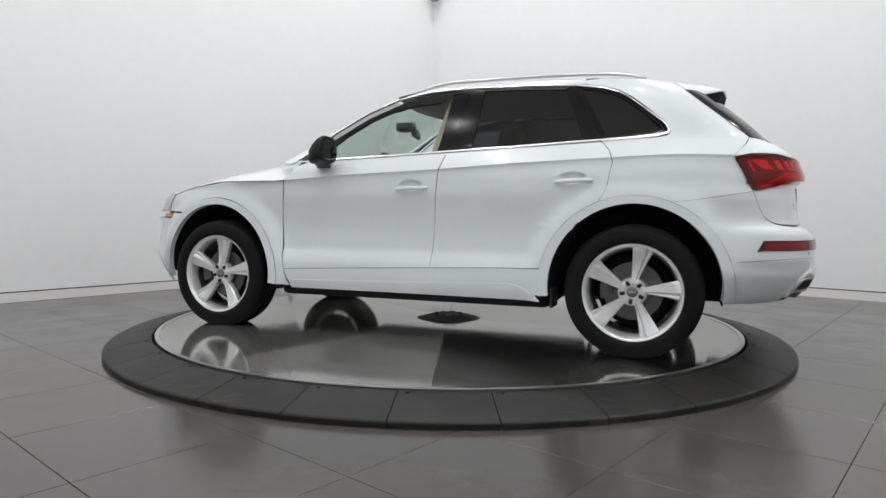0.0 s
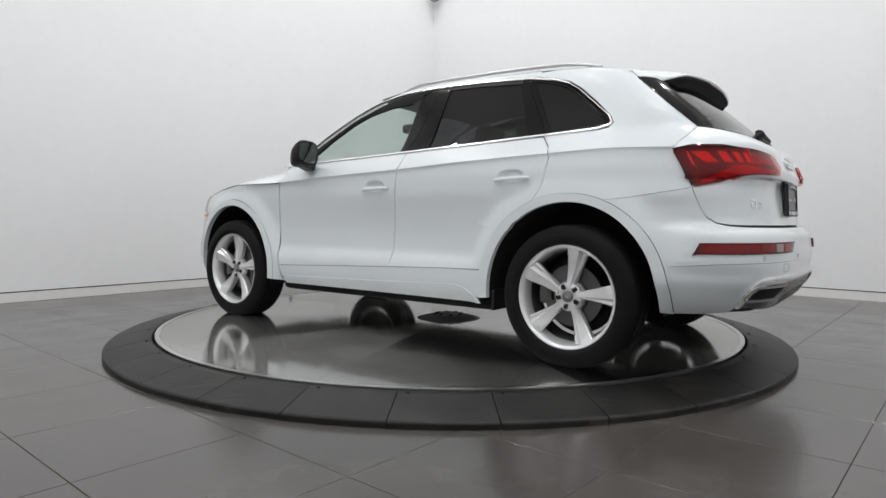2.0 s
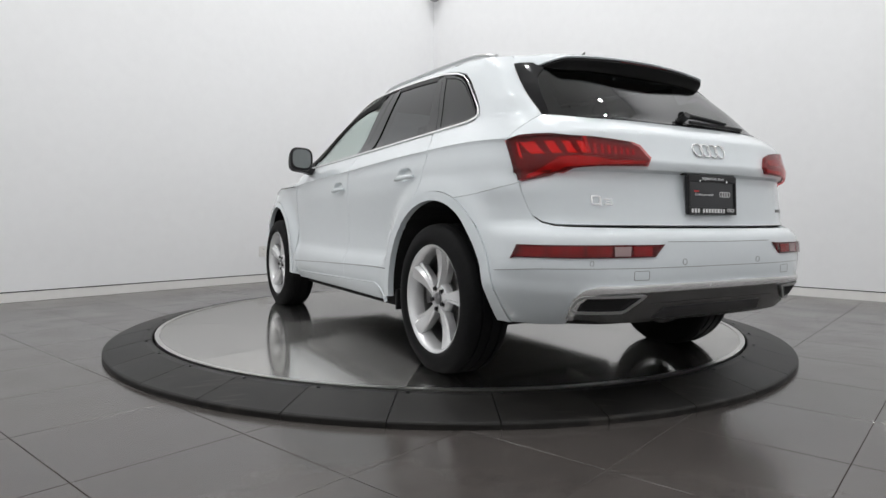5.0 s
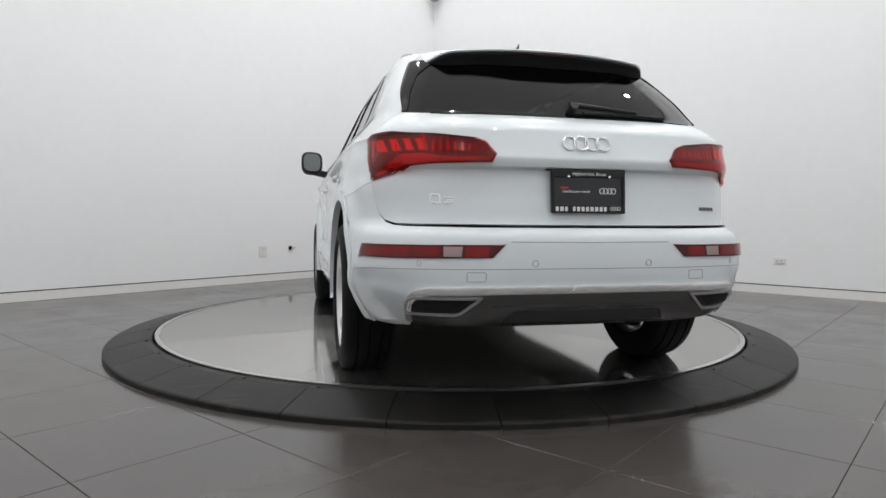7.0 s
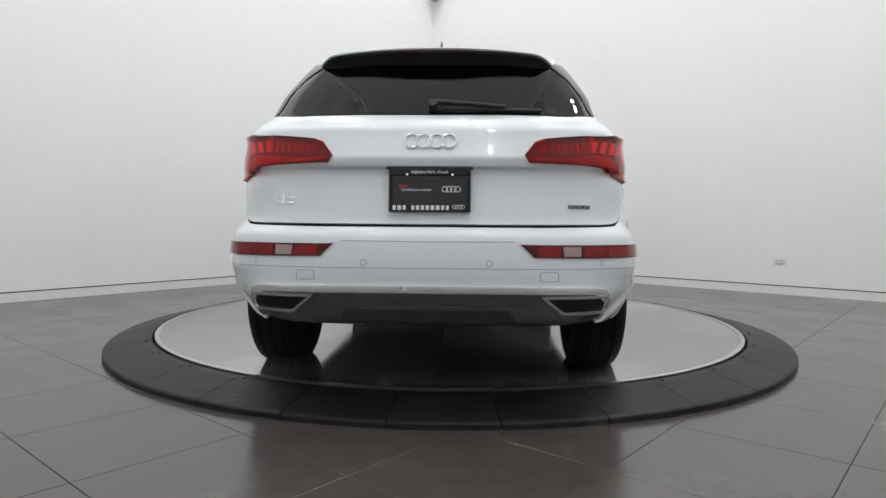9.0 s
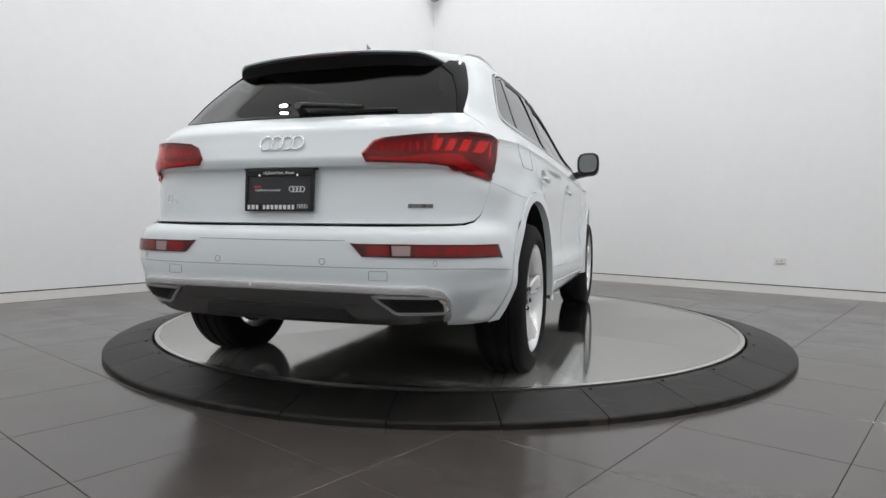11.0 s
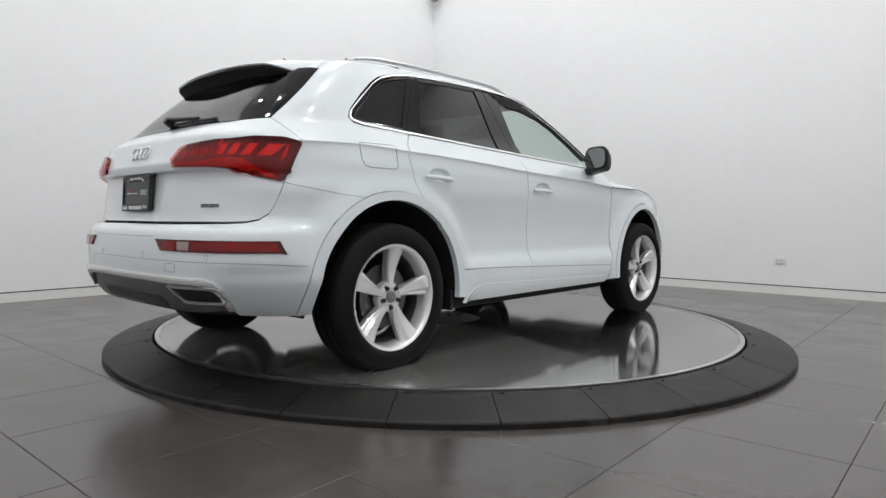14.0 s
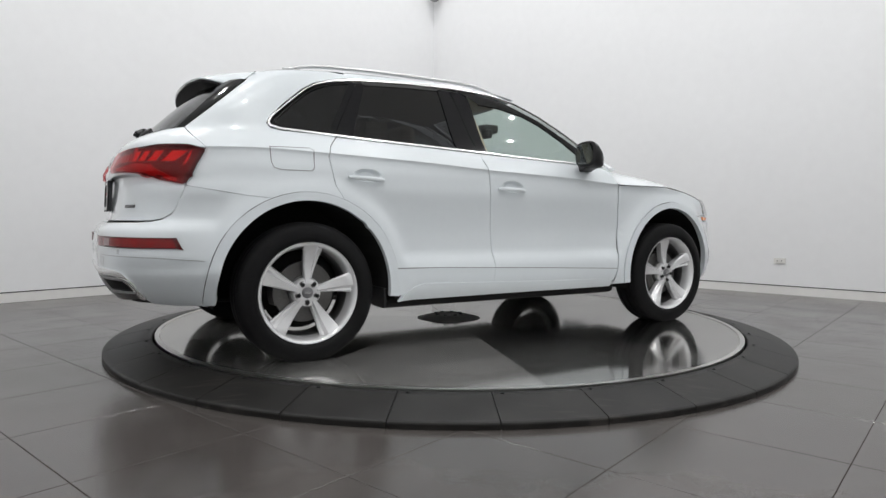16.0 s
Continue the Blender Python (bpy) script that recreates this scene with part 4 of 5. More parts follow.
        # arch mouldings
        for hy, nm in ((-1.41, "rear"), (1.41, "front")):
            a0, a1 = (-6, 186.5) if hy < 0 else (-7, 187)
            pts = arch(hy, A_OUT - 0.0015, a0, a1, 40) + arch(hy, A_IN, a1, a0, 40, ry=A_IN + 0.012)
            panel("arch_moulding", pts, PAINT, car, sd, off=0.006, grid=0.03, gap=0.0006, thick=0.034, label="white wheel arch moulding")
        # front wing, nose
        wing = [("y", 0.805, 0.30), ("y", 0.832, 0.415), ("y", 0.846, 0.50), ("y", 0.862, 0.72), ("y", 0.836, 0.997), ("y", 0.90, 0.997), ("y", 1.0, 0.997), ("y", 1.34, 0.998), ("y", 1.62, 0.966), ("y", 1.78, 0.938), ("y", 1.86, 0.913), ("y", 1.90, 0.86), ("y", 1.915, 0.80), ("y", 1.88, 0.795), ("y", 1.745, 0.79)] \
            + arch(1.41, A_OUT, 52, 187, 26)
        panel("front_wing", wing, PAINT, car, sd, grid=0.025, gap=0.002, label="white front wing")
        strip("bonnet_joint", [("y", 0.838, 0.999), ("y", 1.0, 0.999), ("y", 1.34, 1.0), ("y", 1.62, 0.968), ("y", 1.78, 0.940), ("y", 1.86, 0.915)], 0.0042, DARKGAP, car, sd, lift=0.0012, thick=0.004, label="dark joint under the bonnet edge")
        panel("headlamp", [("y", 1.865, 0.925), ("x", 0.70, 0.93), ("x", 0.50, 0.88), ("x", 0.52, 0.80), ("x", 0.72, 0.79), ("y", 1.92, 0.80), ("y", 1.905, 0.86)], LAMPGLASS, car, sd, end=1, off=0.002, grid=0.03, label="smoked clear headlamp lens")
        panel("side_marker", [("y", 1.885, 0.785), ("y", 1.985, 0.782), ("y", 1.99, 0.752), ("y", 1.895, 0.752)], AMBER, car, sd, end=1, off=0.004, thick=0.008, grid=0.03, label="amber side marker lamp")
        # roof frame from the screen base to the rear pillar
        roofside = [("y", 0.75, 1.15), ("y", 0.675, 1.235), ("y", 0.565, 1.330), ("y", 0.342, 1.465), ("y", 0.125, 1.546), ("y", -0.12, 1.587), ("y", -0.40, 1.597), ("y", -0.72, 1.589), ("y", -1.10, 1.566), ("y", -1.10, 1.598), ("y", -0.7, 1.612), ("y", -0.35, 1.612), ("y", -0.1, 1.601),
                    ("x", 0.545, 1.565), ("x", 0.60, 1.48), ("x", 0.665, 1.33), ("x", 0.72, 1.18), ("x", 0.74, 1.13), ("y", 0.80, 1.118)]
        panel("roof_frame", [p if p[0] == "y" else ("y", front_y(p[1], p[2]), p[2]) for p in roofside], PAINT, car, sd, grid=0.022, gap=0.0, label="white roof side frame and windscreen pillar")
        side_windows(car, sd)
        wheel_well(car, sd)
    # nose, bonnet, screen
    panel("front_bumper", [("x", 0.0, 0.40), ("x", 0.5, 0.36), ("x", 0.75, 0.29), ("y", 1.86, 0.285)] + [(k, u, z) for k, u, z in arch(1.41, A_OUT, -9, 52, 10)] + [("y", 1.86, 0.788), ("x", 0.80, 0.745), ("x", 0.52, 0.76), ("x", 0.45, 0.86), ("x", 0.0, 0.88)],
          PAINT, car, end=1, both=True, grid=0.04, label="white front bumper")
    panel("grille", [("x", 0.0, 0.872), ("x", 0.44, 0.852), ("x", 0.50, 0.74), ("x", 0.36, 0.44), ("x", 0.0, 0.42)], BLACK, car, end=1, both=True, off=0.006, grid=0.04, label="black front grille")
    build_hood(car)
    panel("windscreen", [("x", 0.0, 1.105), ("x", 0.40, 1.105), ("x", 0.735, 1.12), ("x", 0.66, 1.33), ("x", 0.595, 1.48), ("x", 0.545, 1.555), ("x", 0.3, 1.572), ("x", 0.0, 1.575)], SCREEN, car, end=1, both=True, grid=0.04, thick=0.0, label="clear windscreen").visible_shadow = False
    build_roof(car)
    # tail glass with its black borders
    band = [("x", 0.0, 1.505), ("x", 0.45, 1.50)] + [("y", -1.650, 1.497), ("y", -1.698, 1.458), ("y", -1.775, 1.389), ("y", -1.888, 1.29), ("y", -1.988, 1.203)] + [("x", 0.55, 1.1865), ("x", 0.30, 1.1885), ("x", 0.0, 1.1885)]
    panel("rear_window", band, TAILGLASS, car, both=True, grid=0.03, thick=0.0, label="dark tinted rear window").visible_shadow = False
    for sd in (1, -1):
        panel("window_border", [("x", 0.50, 1.49), ("y", -1.652, 1.499), ("y", -1.674, 1.480), ("y", -1.774, 1.389), ("y", -1.887, 1.29), ("y", -1.988, 1.203), ("x", 0.690, 1.20), ("x", 0.655, 1.30), ("x", 0.605, 1.40)], GLOSSBLACK, car, sd, off=0.004, thick=0.008, grid=0.03, label="gloss black fin beside the rear window")
    for sd in (1, -1):
        panel("roof_corner", [("y", -1.598, 1.548), ("y", -1.664, 1.492), ("x", 0.585, 1.497), ("x", 0.565, 1.535)], PAINT, car, sd, off=0.0055, thick=0.010, grid=0.02, gap=0.0, label="white corner between roof pillar and spoiler")
    strip("window_border", [("x", 0.60, 1.193), ("x", 0.3, 1.194), ("x", 0.0, 1.194)], 0.012, GLOSSBLACK, car, lift=0.002, thick=0.005, mirror=True)
    build_spoiler(car)
    # inner shell behind the joints
    for sd in (1, -1):
        shell(car, sd)


def front_y(x, z):
    """y of the skin at the nose end for a half width x."""
    return float(skin(w_at("x", x, z, 1), z, 1)[1])


def door_extras(door, sd, hy, hz):
    """Pull handle over its cup."""
    bm = bmesh.new()
    rows = []
    n = 14
    for k in range(n + 1):
        f = k / n
        y = hy + 0.095 - 0.21 * f
        base = float(skin(w_at("y", y, hz + 0.006), hz)[0])
        ref = float(skin(w_at("y", hy + 0.14, hz), hz)[0])
        bow = 0.012 + 0.024 * math.sin(math.pi * min(max(f, 0.02), 0.98)) ** 0.5
        zc = hz - 0.004 + 0.008 * f
        rz = 0.0135 * (0.55 + 0.45 * math.sin(math.pi * f) ** 0.4)
        x = ref + bow - 0.012
        rows.append([(sd * (x + 0.009 * math.cos(a)), y, zc + rz * math.sin(a)) for a in (2 * math.pi * j / 10 for j in range(10))])
    vs = loft(bm, rows, close=True)
    bm.faces.new(vs[0][::-1])
    bm.faces.new(vs[-1])
    bmesh.ops.recalc_face_normals(bm, faces=bm.faces)
    part("handle", bm, PAINT, door, "white pull handle", smooth=True)


def side_windows(car, sd):
    """Glass, black pillars and bright surround of one side."""
    top = Curve(*[(u, z) for _, u, z in CANT[1:]])
    low = Curve(*[(u, z) for _, u, z in BELT[:-1]])

    def span(y0, y1, f, n=8, d=0.0):
        return [("y", y0 + (y1 - y0) * k / n, float(f(y0 + (y1 - y0) * k / n)) + d) for k in range(n + 1)]

    dn, up = -0.022, 0.012
    a_front = [("y", 0.655, 1.15), ("y", 0.615, 1.195)]
    front = a_front + [("y", 0.50, 1.300), ("y", 0.29, 1.432), ("y", 0.09, 1.505), ("y", -0.12, 1.545), ("y", -0.275, 1.555), ("y", -0.25, 1.40), ("y", -0.235, 1.166 + up)] + span(-0.2, 0.5, low, 6, up)
    panel("front_side_window", front, CLEAR, car, sd, off=-0.008, thick=0.0, grid=0.05, gap=0.0, label="clear front side window").visible_shadow = False
    rear = span(-0.475, -0.985, top, 6, dn) + [("y", -1.03, 1.45), ("y", -1.13, 1.22)] + span(-1.12, -0.44, low, 6, up)
    panel("rear_side_window", rear, PRIVACY, car, sd, off=-0.006, thick=0.0, grid=0.05, gap=0.0, label="dark tinted rear side window").visible_shadow = False
    quarter = [("y", -1.075, 1.535), ("y", -1.19, 1.508), ("y", -1.28, 1.475), ("y", -1.345, 1.435), ("y", -1.445, 1.352), ("y", -1.53, 1.272), ("y", -1.54, 1.245), ("y", -1.50, 1.238), ("y", -1.25, 1.222)]
    panel("quarter_window", quarter, PRIVACY, car, sd, off=-0.003, thick=0.0, grid=0.05, gap=0.0, label="dark tinted quarter window").visible_shadow = False
    panel("pillar_cover", [("y", -0.27, 1.56), ("y", -0.395, 1.568), ("y", -0.30, 1.172), ("y", -0.23, 1.17)], GLOSSBLACK, car, sd, off=0.0, thick=0.012, grid=0.04, gap=0.002, label="gloss black door pillar cover")
    panel("pillar_cover", [("y", -0.395, 1.568), ("y", -0.485, 1.565), ("y", -0.45, 1.178), ("y", -0.30, 1.172)], GLOSSBLACK, car, sd, off=0.0, thick=0.012, grid=0.04, gap=0.002)
    panel("pillar_cover", [("y", -0.98, 1.548), ("y", -1.035, 1.543), ("y", -1.225, 1.212), ("y", -1.12, 1.207)], GLOSSBLACK, car, sd, thick=0.012, grid=0.04, gap=0.002, label="gloss black door pillar cover")
    panel("pillar_cover", [("y", -1.035, 1.543), ("y", -1.08, 1.54), ("y", -1.26, 1.215), ("y", -1.225, 1.212)], GLOSSBLACK, car, sd, thick=0.012, grid=0.04, gap=0.002)
    # black door frames inside the bright line
    strip("window_frame", [("y", 0.630, 1.156), ("y", 0.598, 1.190), ("y", 0.496, 1.280), ("y", 0.288, 1.408), ("y", 0.092, 1.486), ("y", -0.12, 1.530), ("y", -0.28, 1.542)], 0.092, WELL, car, sd, lift=-0.002, thick=0.012, label="black window frame of the front door")
    strip("window_frame", [("y", -0.47, 1.570)] + [("y", -0.72, 1.563), ("y", -1.0, 1.543)], 0.022, BLACK, car, sd, lift=-0.001, thick=0.012)
    strip("window_frame", [("y", -1.06, 1.540), ("y", -1.195, 1.513), ("y", -1.285, 1.482), ("y", -1.35, 1.443), ("y", -1.452, 1.36), ("y", -1.54, 1.278), ("y", -1.556, 1.250), ("y", -1.51, 1.233), ("y", -1.24, 1.221)], 0.016, GLOSSBLACK, car, sd, lift=0.001, thick=0.012)
    belt = [("y", 0.755, 1.122)] + [(k, u, z - 0.004) for k, u, z in BELT[:-1]]
    strip("belt_moulding", belt + [("y", -1.572, 1.236), ("y", -1.582, 1.252)], 0.0095, CHROME, car, sd, lift=0.006, thick=0.012, label="bright belt moulding")
    strip("window_moulding", [("y", -1.582, 1.252), ("y", -1.562, 1.288)] + [(k, u, z + 0.004) for k, u, z in CANT[2:]] + [("y", 0.748, 1.142)], 0.0135, CHROME, car, sd, lift=0.006, thick=0.012, label="bright window surround")
    panel("mirror_corner", [("y", 0.735, 1.135), ("y", 0.655, 1.222), ("y", 0.60, 1.19), ("y", 0.58, 1.145)], BLACK, car, sd, thick=0.01, grid=0.05, gap=0.001)


def wheel_well(car, sd):
    for hy in HUBS:
        bm = bmesh.new()
        rows = []
        for k in range(25):
            a = radians((-4 if hy < 0 else -2) + ((193 if hy > 0 else 190) - (-4 if hy < 0 else -2)) * k / 24)
            r = A_IN + 0.006
            ly, lz = hy + r * math.cos(a), 0.37 + (r + 0.012) * math.sin(a)
            xo = float(skin(w_at("y", ly, lz), lz)[0]) - 0.022
            rows.append([(sd * x, ly, lz) for x in (xo, 0.70, 0.56, 0.42)])
        vs = loft(bm, rows)
        bm.faces.new([r[-1] for r in vs])
        bmesh.ops.recalc_face_normals(bm, faces=bm.faces)
        part("wheel_liner", bm, WELL, car, "black felt wheel arch liner")
    bm = bmesh.new()
    box(bm, (sd * 0.74, -0.975, 0.245), (sd * 0.90, -0.955, 0.36), bevel=0.006)
    part("mud_flap", bm, BLACK, car, "small black mud flap")


def shell(car, sd):
    """Dark inner sheet that backs the joints between panels."""
    holes = [inset(outline(list(BELT) + list(CANT), 1), 0.006)]
    for hy in HUBS:
        holes.append(outline(arch(hy, A_IN + 0.02, -60, 240, 40), 1))
    ws = np.arange(0.0, VF - VB - 0.9, 0.022)
    zs = np.arange(0.30, 1.60, 0.022)
    gw, gz = np.meshgrid(ws, zs)
    flat = np.stack([gw.ravel(), gz.ravel()], 1)
    p = skin(flat[:, 0], flat[:, 1], -1, -0.022)
    y = p[:, 1]
    bad = ((flat[:, 1] > 1.02) & (y > 0.70)) | ((flat[:, 1] > 1.10) & (y > -1.0))
    bad |= (flat[:, 1] > 1.185) & (y < -1.6) & (np.abs(p[:, 0]) < 0.62 - (flat[:, 1] - 1.2) * 0.35)
    bad |= (flat[:, 1] > 1.46) & (y < -1.5)
    bad |= y > 1.98
    bad |= (flat[:, 1] > 1.56)
    for h in holes:
        bad |= inside(flat, h)
    ok = ~bad.reshape(gw.shape)
    bm = bmesh.new()
    p[:, 0] *= sd
    p = p.reshape(*gw.shape, 3)
    cache = {}

    def vert(i, j):
        if (i, j) not in cache:
            cache[i, j] = bm.verts.new(p[i, j])
        return cache[i, j]

    for i in range(len(zs) - 1):
        for j in range(len(ws) - 1):
            if ok[i, j] and ok[i + 1, j] and ok[i, j + 1] and ok[i + 1, j + 1]:
                bm.faces.new((vert(i, j), vert(i, j + 1), vert(i + 1, j + 1), vert(i + 1, j)))
    part("inner_shell", bm, DARKGAP, car, "dark inner body structure")


def build_hood(car):
    bm = bmesh.new()
    crest = Curve((0.70, 1.205), (0.80, 1.194), (1.0, 1.174), (1.2, 1.148), (1.5, 1.104), (1.8, 1.050), (2.0, 0.99), (2.2, 0.91))
    rim = Curve((0.70, 1.118), (0.76, 1.070), (0.825, 1.006), (0.90, 1.001), (1.0, 1.001), (1.34, 1.002), (1.62, 0.970), (1.78, 0.942), (1.87, 0.917), (2.2, 0.87))
    rows = []
    for k in range(33):
        f = k / 32
        row = []
        for j in range(-14, 15):
            s = j / 14
            y1 = 2.16 - 0.30 * abs(s) ** 2.6
            y0 = 1.05 - 0.32 * abs(s) ** 2
            y = y0 + (y1 - y0) * f
            ze = float(rim(y))
            xe = float(skin(w_at("y", min(y, 1.9), ze), ze)[0]) - 0.002
            q = 1 - abs(s) ** 3.0
            z = ze + (float(crest(y)) - ze) * q + 0.004 * math.exp(-((abs(s) - 0.62) / 0.05) ** 2)
            row.append((s * xe, y, z))
        rows.append(row)
    loft(bm, rows)
    bmesh.ops.recalc_face_normals(bm, faces=bm.faces)
    part("bonnet", bm, PAINT, car, "white bonnet with soft creases", smooth=True)


def build_roof(car):
    bm = bmesh.new()
    rows = []
    for k in range(45):
        y = -1.60 + 1.74 * k / 44
        ze = float(EDGE(y))
        xe = abs(float(skin(w_at("y", y, ze), ze)[0])) if y < -0.05 else abs(float(skin(w_at("y", -0.05, ze), ze)[0])) - 0.18 * max(0, y + 0.05) ** 1.2
        row = []
        for j in range(-16, 17):
            s = j / 16
            z = ze + (float(CROWN(y)) - ze) * (1 - abs(s) ** 2.6) + 0.0
            bow = 0.10 * (1 - s * s) * max(0.0, (y + 0.35) / 0.49) ** 2 - 0.02 * (1 - s * s) * max(0.0, (-1.2 - y) / 0.4)
            row.append((s * xe, y + bow, z - (0.02 * max(0.0, (y + 0.35) / 0.49) ** 3 * (1 - s * s))))
        rows.append(row)
    loft(bm, rows)
    bmesh.ops.recalc_face_normals(bm, faces=bm.faces)
    part("roof", bm, PAINT, car, "white roof", smooth=True)
    for sd in (1, -1):
        path, n = [], 40
        for k in range(n + 1):
            f = k / n
            y = 0.02 - 1.45 * f
            ze = float(EDGE(y))
            x = abs(float(skin(w_at("y", y, ze), ze)[0])) - 0.045
            lift = 0.022 * min(1, 7 * f, 7 * (1 - f)) ** 0.6
            path.append((sd * x, y, ze + 0.012 + lift))
        bm = bmesh.new()
        tube(bm, path, [0.007 + 0.007 * min(1, 8 * k / n, 8 * (n - k) / n) for k in range(n + 1)], 10, 0.8)
        part("roof_rail", bm, SATIN, car, "bright aluminium roof rail", smooth=True)
        for k in (1, n - 1):
            x, y, z = path[k]
            bm = bmesh.new()
            box(bm, (x - 0.008, y - 0.05, z - 0.045), (x + 0.008, y + 0.05, z - 0.004), bevel=0.003)
            part("rail_foot", bm, SATIN, car)
    bm = bmesh.new()
    rows = [[(0.012 + sx * 0.014 * (1 - f) ** 0.6, -1.36 - 0.10 * f + u * (1.1 - f), 1.595 + 0.085 * f) for sx, u in ((-1, -0.05), (1, -0.05), (1, 0.05), (-1, 0.05))] for f in (0, 0.3, 0.6, 0.85, 1.0)]
    vs = loft(bm, rows, close=True)
    bm.faces.new(vs[-1])
    part("aerial_fin", bm, SILVER, car, "small grey roof aerial fin")


def build_spoiler(car):
    top, under = bmesh.new(), bmesh.new()
    tr, ur = [], []
    n = 40
    for j in range(-n, n + 1):
        s = j / n
        x = 0.585 * s
        k = abs(s)
        yt = -1.900 + 0.058 * k ** 2.0 + 0.155 * max(0, (k - 0.76) / 0.24) ** 2.2
        zt = 1.531 - 0.034 * k ** 2.4 - 0.034 * max(0, (k - 0.76) / 0.24) ** 2
        y0 = -1.615 + 0.02 * k
        z0 = float(CROWN(-1.6)) - (float(CROWN(-1.6)) - float(EDGE(-1.6))) * k ** 2.6
        row = []
        for f in (0, 0.25, 0.5, 0.75, 0.92, 1.0):
            row.append((x, y0 + (yt - y0) * f, z0 + (zt - z0) * f + 0.010 * math.sin(math.pi * f)))
        row.append((x, yt - 0.003, zt - 0.004))
        row.append((x, yt + 0.003, zt - 0.010))
        tr.append(row)
        zg = 1.452 + 0.006 * (1 - k * k) - 0.012 * k ** 4 - 0.008 * math.exp(-((k - 0.78) / 0.12) ** 2)
        wg = w_at("x", min(abs(x), 0.58), zg)
        yg = float(skin(wg, zg)[1])
        a, b = Vector((x, yt + 0.003, zt - 0.010)), Vector((x * 0.98, yg + 0.012, zg))
        lip = Vector((x, yt + 0.001, zt - 0.022)), Vector((x, yt + 0.012, zt - 0.032))
        ur.append([a, lip[0], lip[1], lip[1].lerp(b, 0.5) + Vector((0, 0.006, 0.002)), b])
    loft(top, tr)
    loft(under, ur)
    bmesh.ops.recalc_face_normals(top, faces=top.faces)
    bmesh.ops.recalc_face_normals(under, faces=under.faces)
    o = part("roof_spoiler", top, PAINT, car, "white roof spoiler over the rear window", smooth=True)
    part("underside", under, WELL, o, "black underside of the spoiler", smooth=True)
    for sd in (1, -1):
        bm = bmesh.new()
        tip = tr[-1] if sd > 0 else tr[0]
        ub = ur[-1] if sd > 0 else ur[0]
        loft(bm, [[Vector(p) for p in tip[:6]], [Vector(tip[0]).lerp(Vector(ub[4]), 0.15 + 0.85 * f) if f < 1 else Vector(ub[0]) for f in (0, 0.25, 0.5, 0.75, 0.92, 1.0)]])
        bmesh.ops.recalc_face_normals(bm, faces=bm.faces)
        part("side_fin", bm, GLOSSBLACK, o, "gloss black spoiler side")
    bm = bmesh.new()
    box(bm, (-0.16, -1.899, 1.511), (0.16, -1.889, 1.518), bevel=0.002)
    part("brake_light", bm, RED_DARK, o, "slim dark red high brake light")


def build_mirrors(car):
    for sd in (1, -1):
        bm = bmesh.new()
        rows = []
        # housing: sections from its rear face to its rounded front
        for y, sx, sz, zc in ((0.44, 0.074, 0.076, 1.188), (0.446, 0.081, 0.083, 1.187), (0.475, 0.081, 0.080, 1.178), (0.51, 0.075, 0.068, 1.160), (0.545, 0.055, 0.050, 1.145), (0.562, 0.026, 0.024, 1.138)):
            row = []
            for k in range(20):
                a = 2 * math.pi * k / 20
                c, s = math.cos(a), math.sin(a)
                px = sx * math.copysign(abs(c) ** 0.62, c)
                pz = sz * math.copysign(abs(s) ** 0.62, s)
                row.append((sd * (0.992 + px), y + 0.02 * px / 0.1, zc + pz + 0.06 * px))
            rows.append(row)
        vs = loft(bm, rows, close=True)
        bm.faces.new(vs[-1])
        bm.faces.new(vs[0][::-1])
        bmesh.ops.recalc_face_normals(bm, faces=bm.faces)
        o = part("wing_mirror", bm, BLACK, car, "black door mirror", smooth=True)
        bm = bmesh.new()
        row = []
        for k in range(20):
            a = 2 * math.pi * k / 20
            c, s = math.cos(a), math.sin(a)
            px, pz = 0.065 * math.copysign(abs(c) ** 0.62, c), 0.068 * math.copysign(abs(s) ** 0.62, s)
            row.append(bm.verts.new((sd * (0.992 + px), 0.436 + 0.02 * px / 0.1, 1.188 + pz + 0.06 * px)))
        bm.faces.new(row)
        part("mirror_glass", bm, MIRROR, o, "silvered mirror glass")
        bm = bmesh.new()
        rows = [[(sd * (0.83 + 0.16 * f), 0.56 - 0.06 * f + 0.05 * u, 1.090 + 0.030 * f + 0.024 * w) for u, w in ((-1, -1), (1, -1), (1, 1), (-1, 1))] for f in (0, 0.25, 0.5, 0.75, 1.0)]
        vs = loft(bm, rows, close=True)
        bm.faces.new(vs[0]), bm.faces.new(vs[-1])
        bmesh.ops.recalc_face_normals(bm, faces=bm.faces)
        bmesh.ops.bevel(bm, geom=list(bm.edges), offset=0.004, segments=1, affect="EDGES")
        part("arm", bm, BLACK, o)


